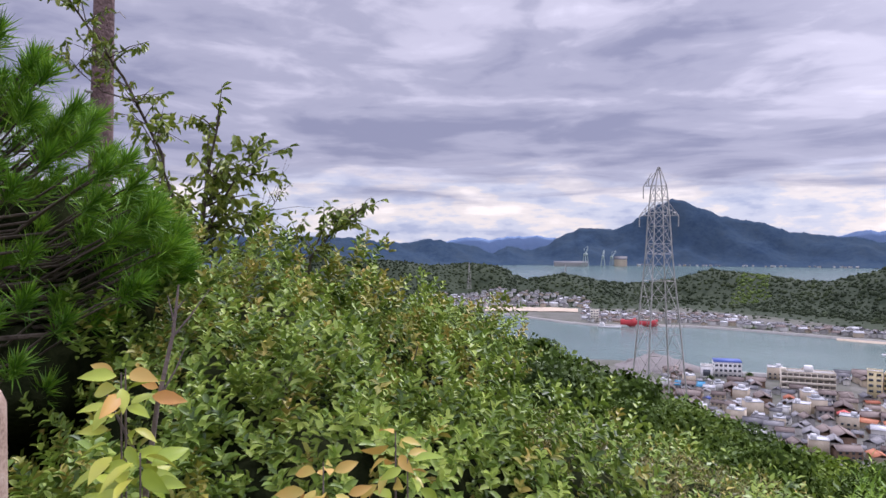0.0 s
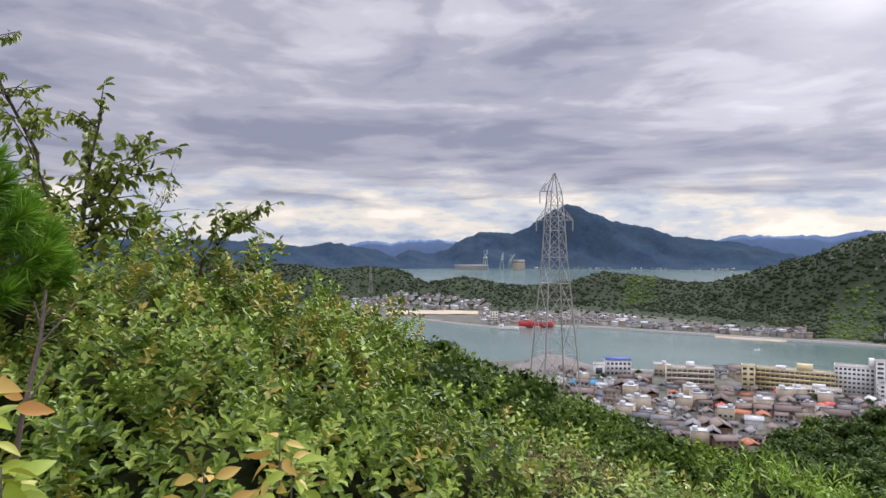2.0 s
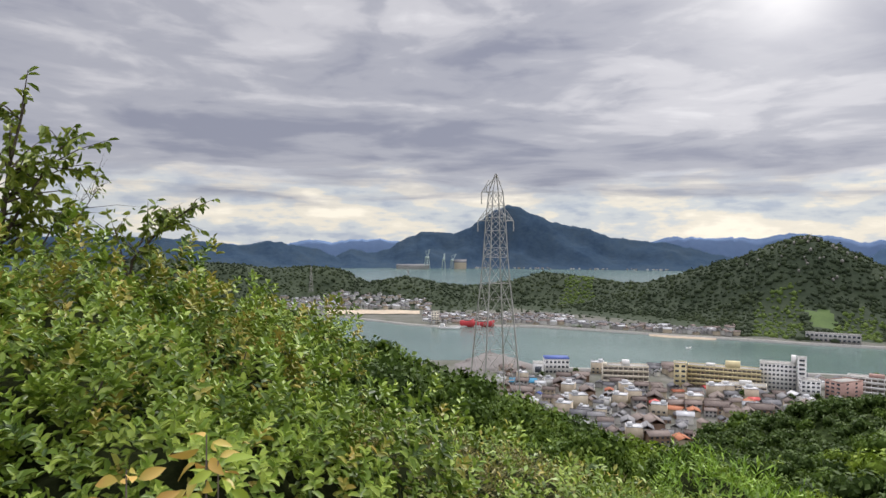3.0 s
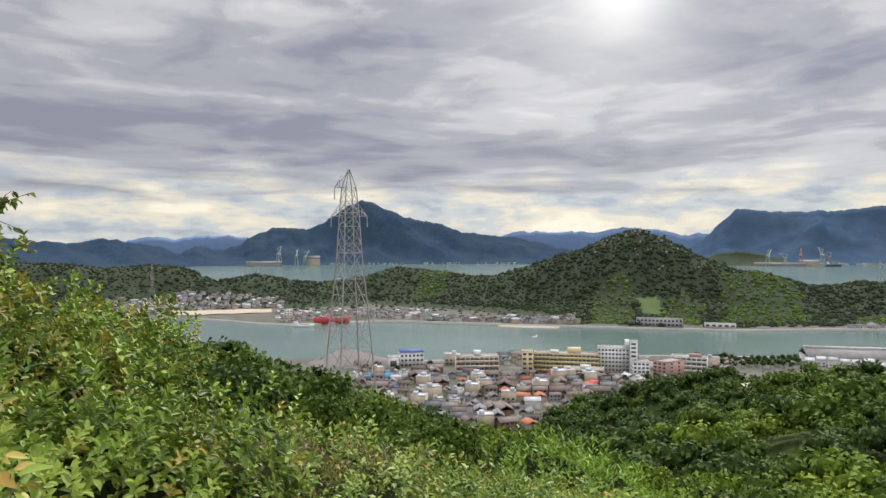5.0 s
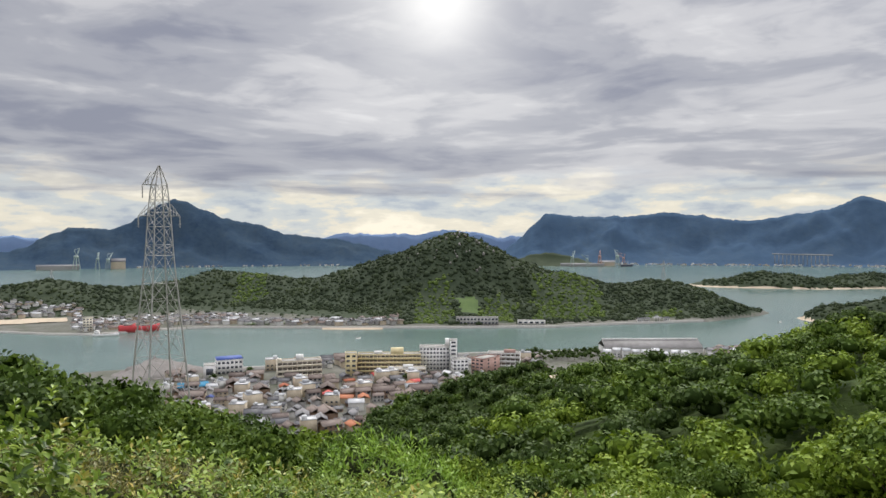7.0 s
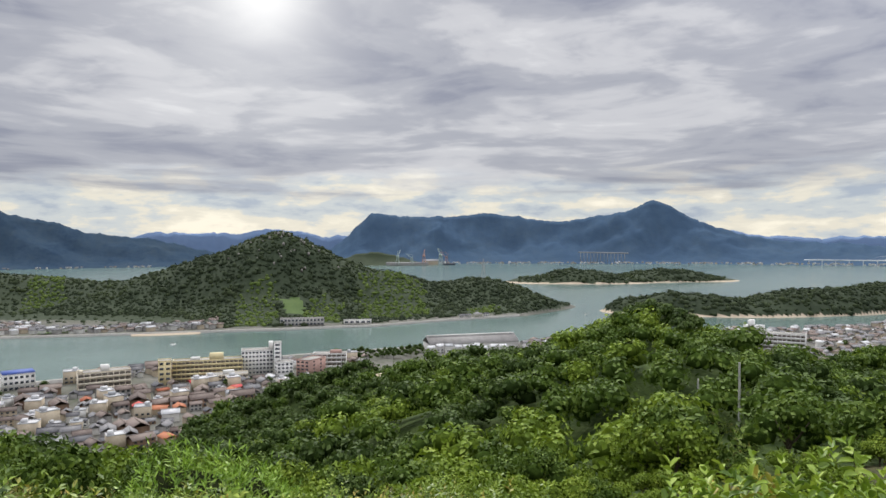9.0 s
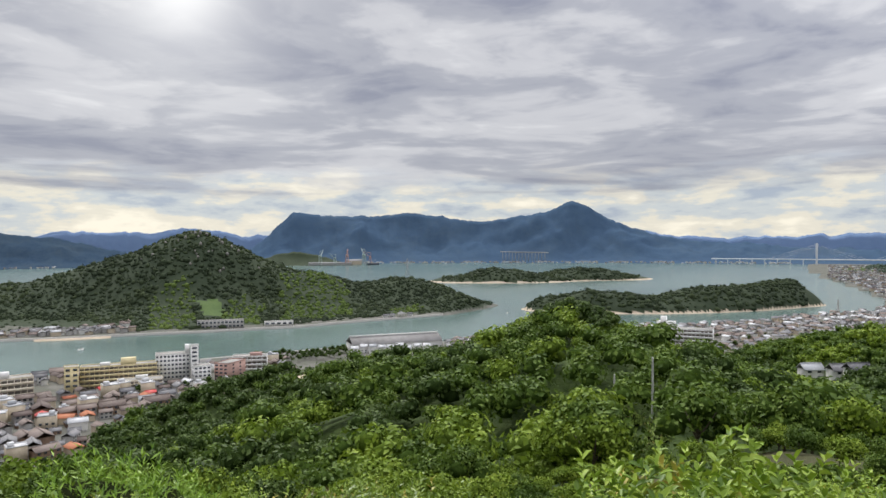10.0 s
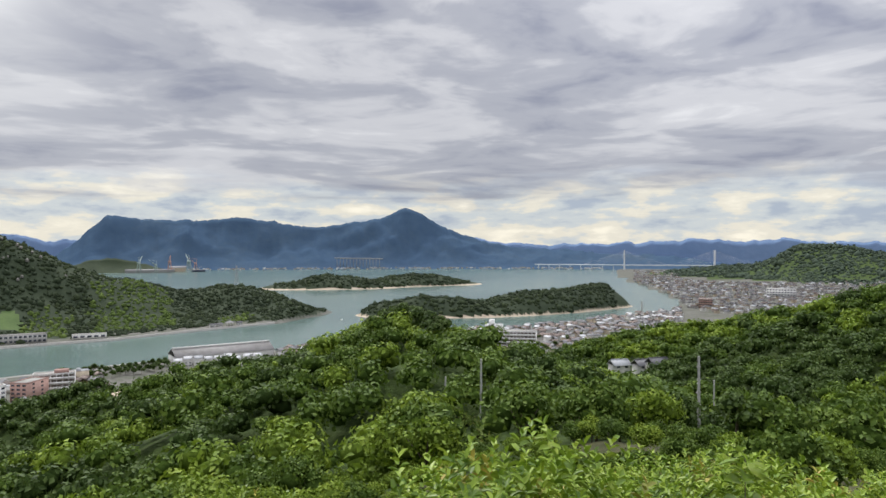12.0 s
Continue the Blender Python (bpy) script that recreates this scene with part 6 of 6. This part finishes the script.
small_tree("bare_twigs", [([(-16.5, 6.0, -0.05), (-15.2, 6.0, 0.02), (-13.6, 6.0, 0.065)], 0.012), ([(-15.4, 6.0, 0.01), (-14.2, 6.0, 0.07)], 0.008)], 0.05, 3, M_CHERRY, "thin half-bare twigs against the sky", 4)


def wooden_pole():
    e = new("utility_pole")
    x, y = polar(-26.75, 8.4)
    g = ground_at(x, y)
    rng = np.random.default_rng(8)
    hs = np.linspace(g - 0.5, EYE + 6.5, 24)
    V, F = [], []
    for i, z in enumerate(hs):
        r = 0.150 - 0.0035 * i
        for k in range(20):
            w = 6.2832 * k / 20
            q = r * (1 + 0.025 * math.sin(7 * w + 0.3 * i) + 0.012 * rng.normal())
            V.append((x + (z - EYE) * 0.025 + q * math.cos(w), y + q * math.sin(w), z))
    for i in range(23):
        for k in range(20):
            F.append((i * 20 + k, i * 20 + (k + 1) % 20, (i + 1) * 20 + (k + 1) % 20, (i + 1) * 20 + k))
    M = mat("weathered_purple_brown_wood", (0.07, 0.045, 0.045), (0.19, 0.125, 0.12), 0.9, 3.0, 0.7, (0.24, 0.17, 0.155))
    part("shaft", V, F, M, e, smooth=True)
    for k in range(5):
        z = EYE + 1.2 + 0.45 * k
        w = 2.2 + 1.9 * k
        part("bolt", *tube([(x + (z - EYE) * 0.025, y, z), (x + (z - EYE) * 0.025 + 0.19 * math.cos(w), y + 0.19 * math.sin(w), z)], [0.018, 0.018], 6), M_STEEL, e)
    part("hook", *tube([(x + 0.08, y, EYE + 2.5), (x + 0.24, y, EYE + 2.55), (x + 0.30, y, EYE + 2.48)], [0.008, 0.008, 0.006], 5), M_STEEL, e)
    tagged(e, "weathered brown wooden pole behind the trees", "pole")
    for k, (dx, dz) in enumerate(((-4.6, -3.2), (-4.2, -3.4), (-3.9, -3.0), (-5.4, -2.6))):
        c = new("cable", fast_mesh("cable", *tube([(x + 0.05, y, EYE + 6.3 - 0.1 * k), (x + dx * 0.4 + 0.05, y + 1.0, EYE + 6.3 + dz * 0.62), (x + dx * 0.7, y + 1.8, EYE + 6.3 + dz * 1.15)], [0.009] * 3, 5), M_SHADE_AND_CABLE))
        tagged(c, "thin dark cable hanging from the wooden pole", "cable", "cables of the pole")


wooden_pole()


def log_post():
    e = new("log_post")
    x, y = polar(-36.0, 1.5)
    g = ground_at(x, y)
    top = EYE - 0.272
    zs = [g - 0.2, g + 0.4, top - 0.3, top - 0.02, top]
    rs = [0.098, 0.094, 0.09, 0.088, 0.08]
    part("shaft", *tube([(x, y, z) for z in zs], rs, 24), mat("speckled_log_bark", (0.22, 0.15, 0.11), (0.42, 0.31, 0.24), 0.9, 22, 0.5, (0.50, 0.40, 0.33)), e, smooth=True)
    part("cut_face", [(x + 0.08 * math.cos(k * 0.2618), y + 0.08 * math.sin(k * 0.2618), top + 0.001) for k in range(24)] + [(x, y, top + 0.004)], [(k, (k + 1) % 24, 24) for k in range(24)], mat("pale_cut_wood", (0.36, 0.27, 0.19), (0.52, 0.41, 0.30), 0.85, 18, 0.2), e, "pale sawn top")
    tagged(e, "cut round log post with speckled bark", "post")


log_post()


def broad_leaves(P, D, U, L, W):
    """Pointed oval leaves, bent down along the midrib, of five stations a side."""
    D = unit(D)
    S = unit(np.cross(D, U))
    U = np.cross(S, D)
    L, W = L[:, None], W[:, None]
    rows = []
    for q, w in ((0.0, 0.02), (0.15, 0.30), (0.35, 0.48), (0.6, 0.44), (0.82, 0.24), (1.0, 0.01)):
        c = P + D * L * q - U * L * 0.28 * q * q
        rows += [c - S * W * w + U * W * w * 0.35, c, c + S * W * w + U * W * w * 0.35]
    V = np.stack(rows, 1).reshape(-1, 3)
    F = [(i * 3 + k, i * 3 + k + 1, i * 3 + k + 4, i * 3 + k + 3) for i in range(5) for k in range(2)]
    return V, (np.arange(len(P))[:, None, None] * 18 + np.array(F)[None]).reshape(-1, 4)


def sapling(name, az, r, s_low, s_top, leaves, size, material, label, seed, lean=0.0, width=0.46):
    rng = np.random.default_rng(seed)
    e = new(name)
    (x0, y0), (x1, y1) = polar(az - lean, r), polar(az, r)
    P = np.array([(x0, y0, ground_at(x0, y0)), (x0, y0, EYE + s_low * r), (x1, y1, EYE + s_top * r)])
    part("stem", *tube(P, [0.0028, 0.0024, 0.0015], 6), M_TWIG, e, smooth=True)
    LP, LD = [], []
    for k in range(leaves):
        q = 0.05 + 0.95 * k / leaves
        c = P[1] + (P[2] - P[1]) * q
        w = 2.399 * k
        d = np.array([math.cos(w), math.sin(w), rng.uniform(-0.75, 0.45)])
        LP.append(c + d * 0.05 * (1.15 - q))
        LD.append(d)
    L = size * rng.uniform(0.75, 1.2, leaves)
    V, F = broad_leaves(np.array(LP), np.array(LD), unit(rng.normal(size=(leaves, 3)) * 0.5 + [0.2, -0.6, 1.0]), L, L * width)
    me = fast_mesh("leaf", V, F, material)
    part("leaves", me, None, None, e)
    return tagged(e, label, "sapling")


sapling("sapling", -25.3, 1.55, -0.36, -0.17, 34, 0.066, M_YLEAF, "yellow-green sapling with a few orange leaves", 1)
sapling("sapling", -25.0, 1.56, -0.20, -0.165, 6, 0.065, M_OLEAF, "reddish top shoot with young leaves", 6)
sapling("sapling", -24.0, 1.45, -0.38, -0.28, 22, 0.07, M_YLEAF, "low yellow-green sapling below the bushes", 2)
sapling("sapling", -4.0, 1.55, -0.36, -0.275, 15, 0.058, M_OLEAF, "small sapling with orange autumn leaves", 3)
sapling("sapling", -10.0, 1.5, -0.38, -0.315, 12, 0.055, M_OLEAF, "small sapling with fading pink leaves", 4)
sapling("sapling", -3.0, 1.5, -0.40, -0.315, 14, 0.06, M_YLEAF, "low pale green sapling", 5)
sapling("creeper", 105.5, 3.3, -0.36, -0.25, 22, 0.09, M_LUSH, "pale green creeper with broad leaves", 9, 0, 0.9)


def dead_branch():
    def q(a, s, r=1.6):
        return (*polar(a, r), EYE + s * r)
    limbs = [tube([q(-24.0, -0.45), q(-23.6, -0.33), q(-22.8, -0.22), q(-21.6, -0.12), q(-21.2, -0.055)], [0.007, 0.0065, 0.0055, 0.004, 0.002], 7),
             tube([q(-21.8, -0.13), q(-20.4, -0.10), q(-18.8, -0.06)], [0.003, 0.002, 0.001], 5),
             tube([q(-22.7, -0.21), q(-21.4, -0.17), q(-20.7, -0.14)], [0.003, 0.002, 0.001], 5),
             tube([q(-21.5, -0.11), q(-22.0, -0.07)], [0.003, 0.001], 5), tube([q(-21.4, -0.09), q(-20.7, -0.075)], [0.003, 0.001], 5)]
    tagged(new("dead_branch", fast_mesh("dead_branch", *joined(limbs), M_TWIG, True)), "bare grey dead branch standing in the bushes", "branch")


dead_branch()
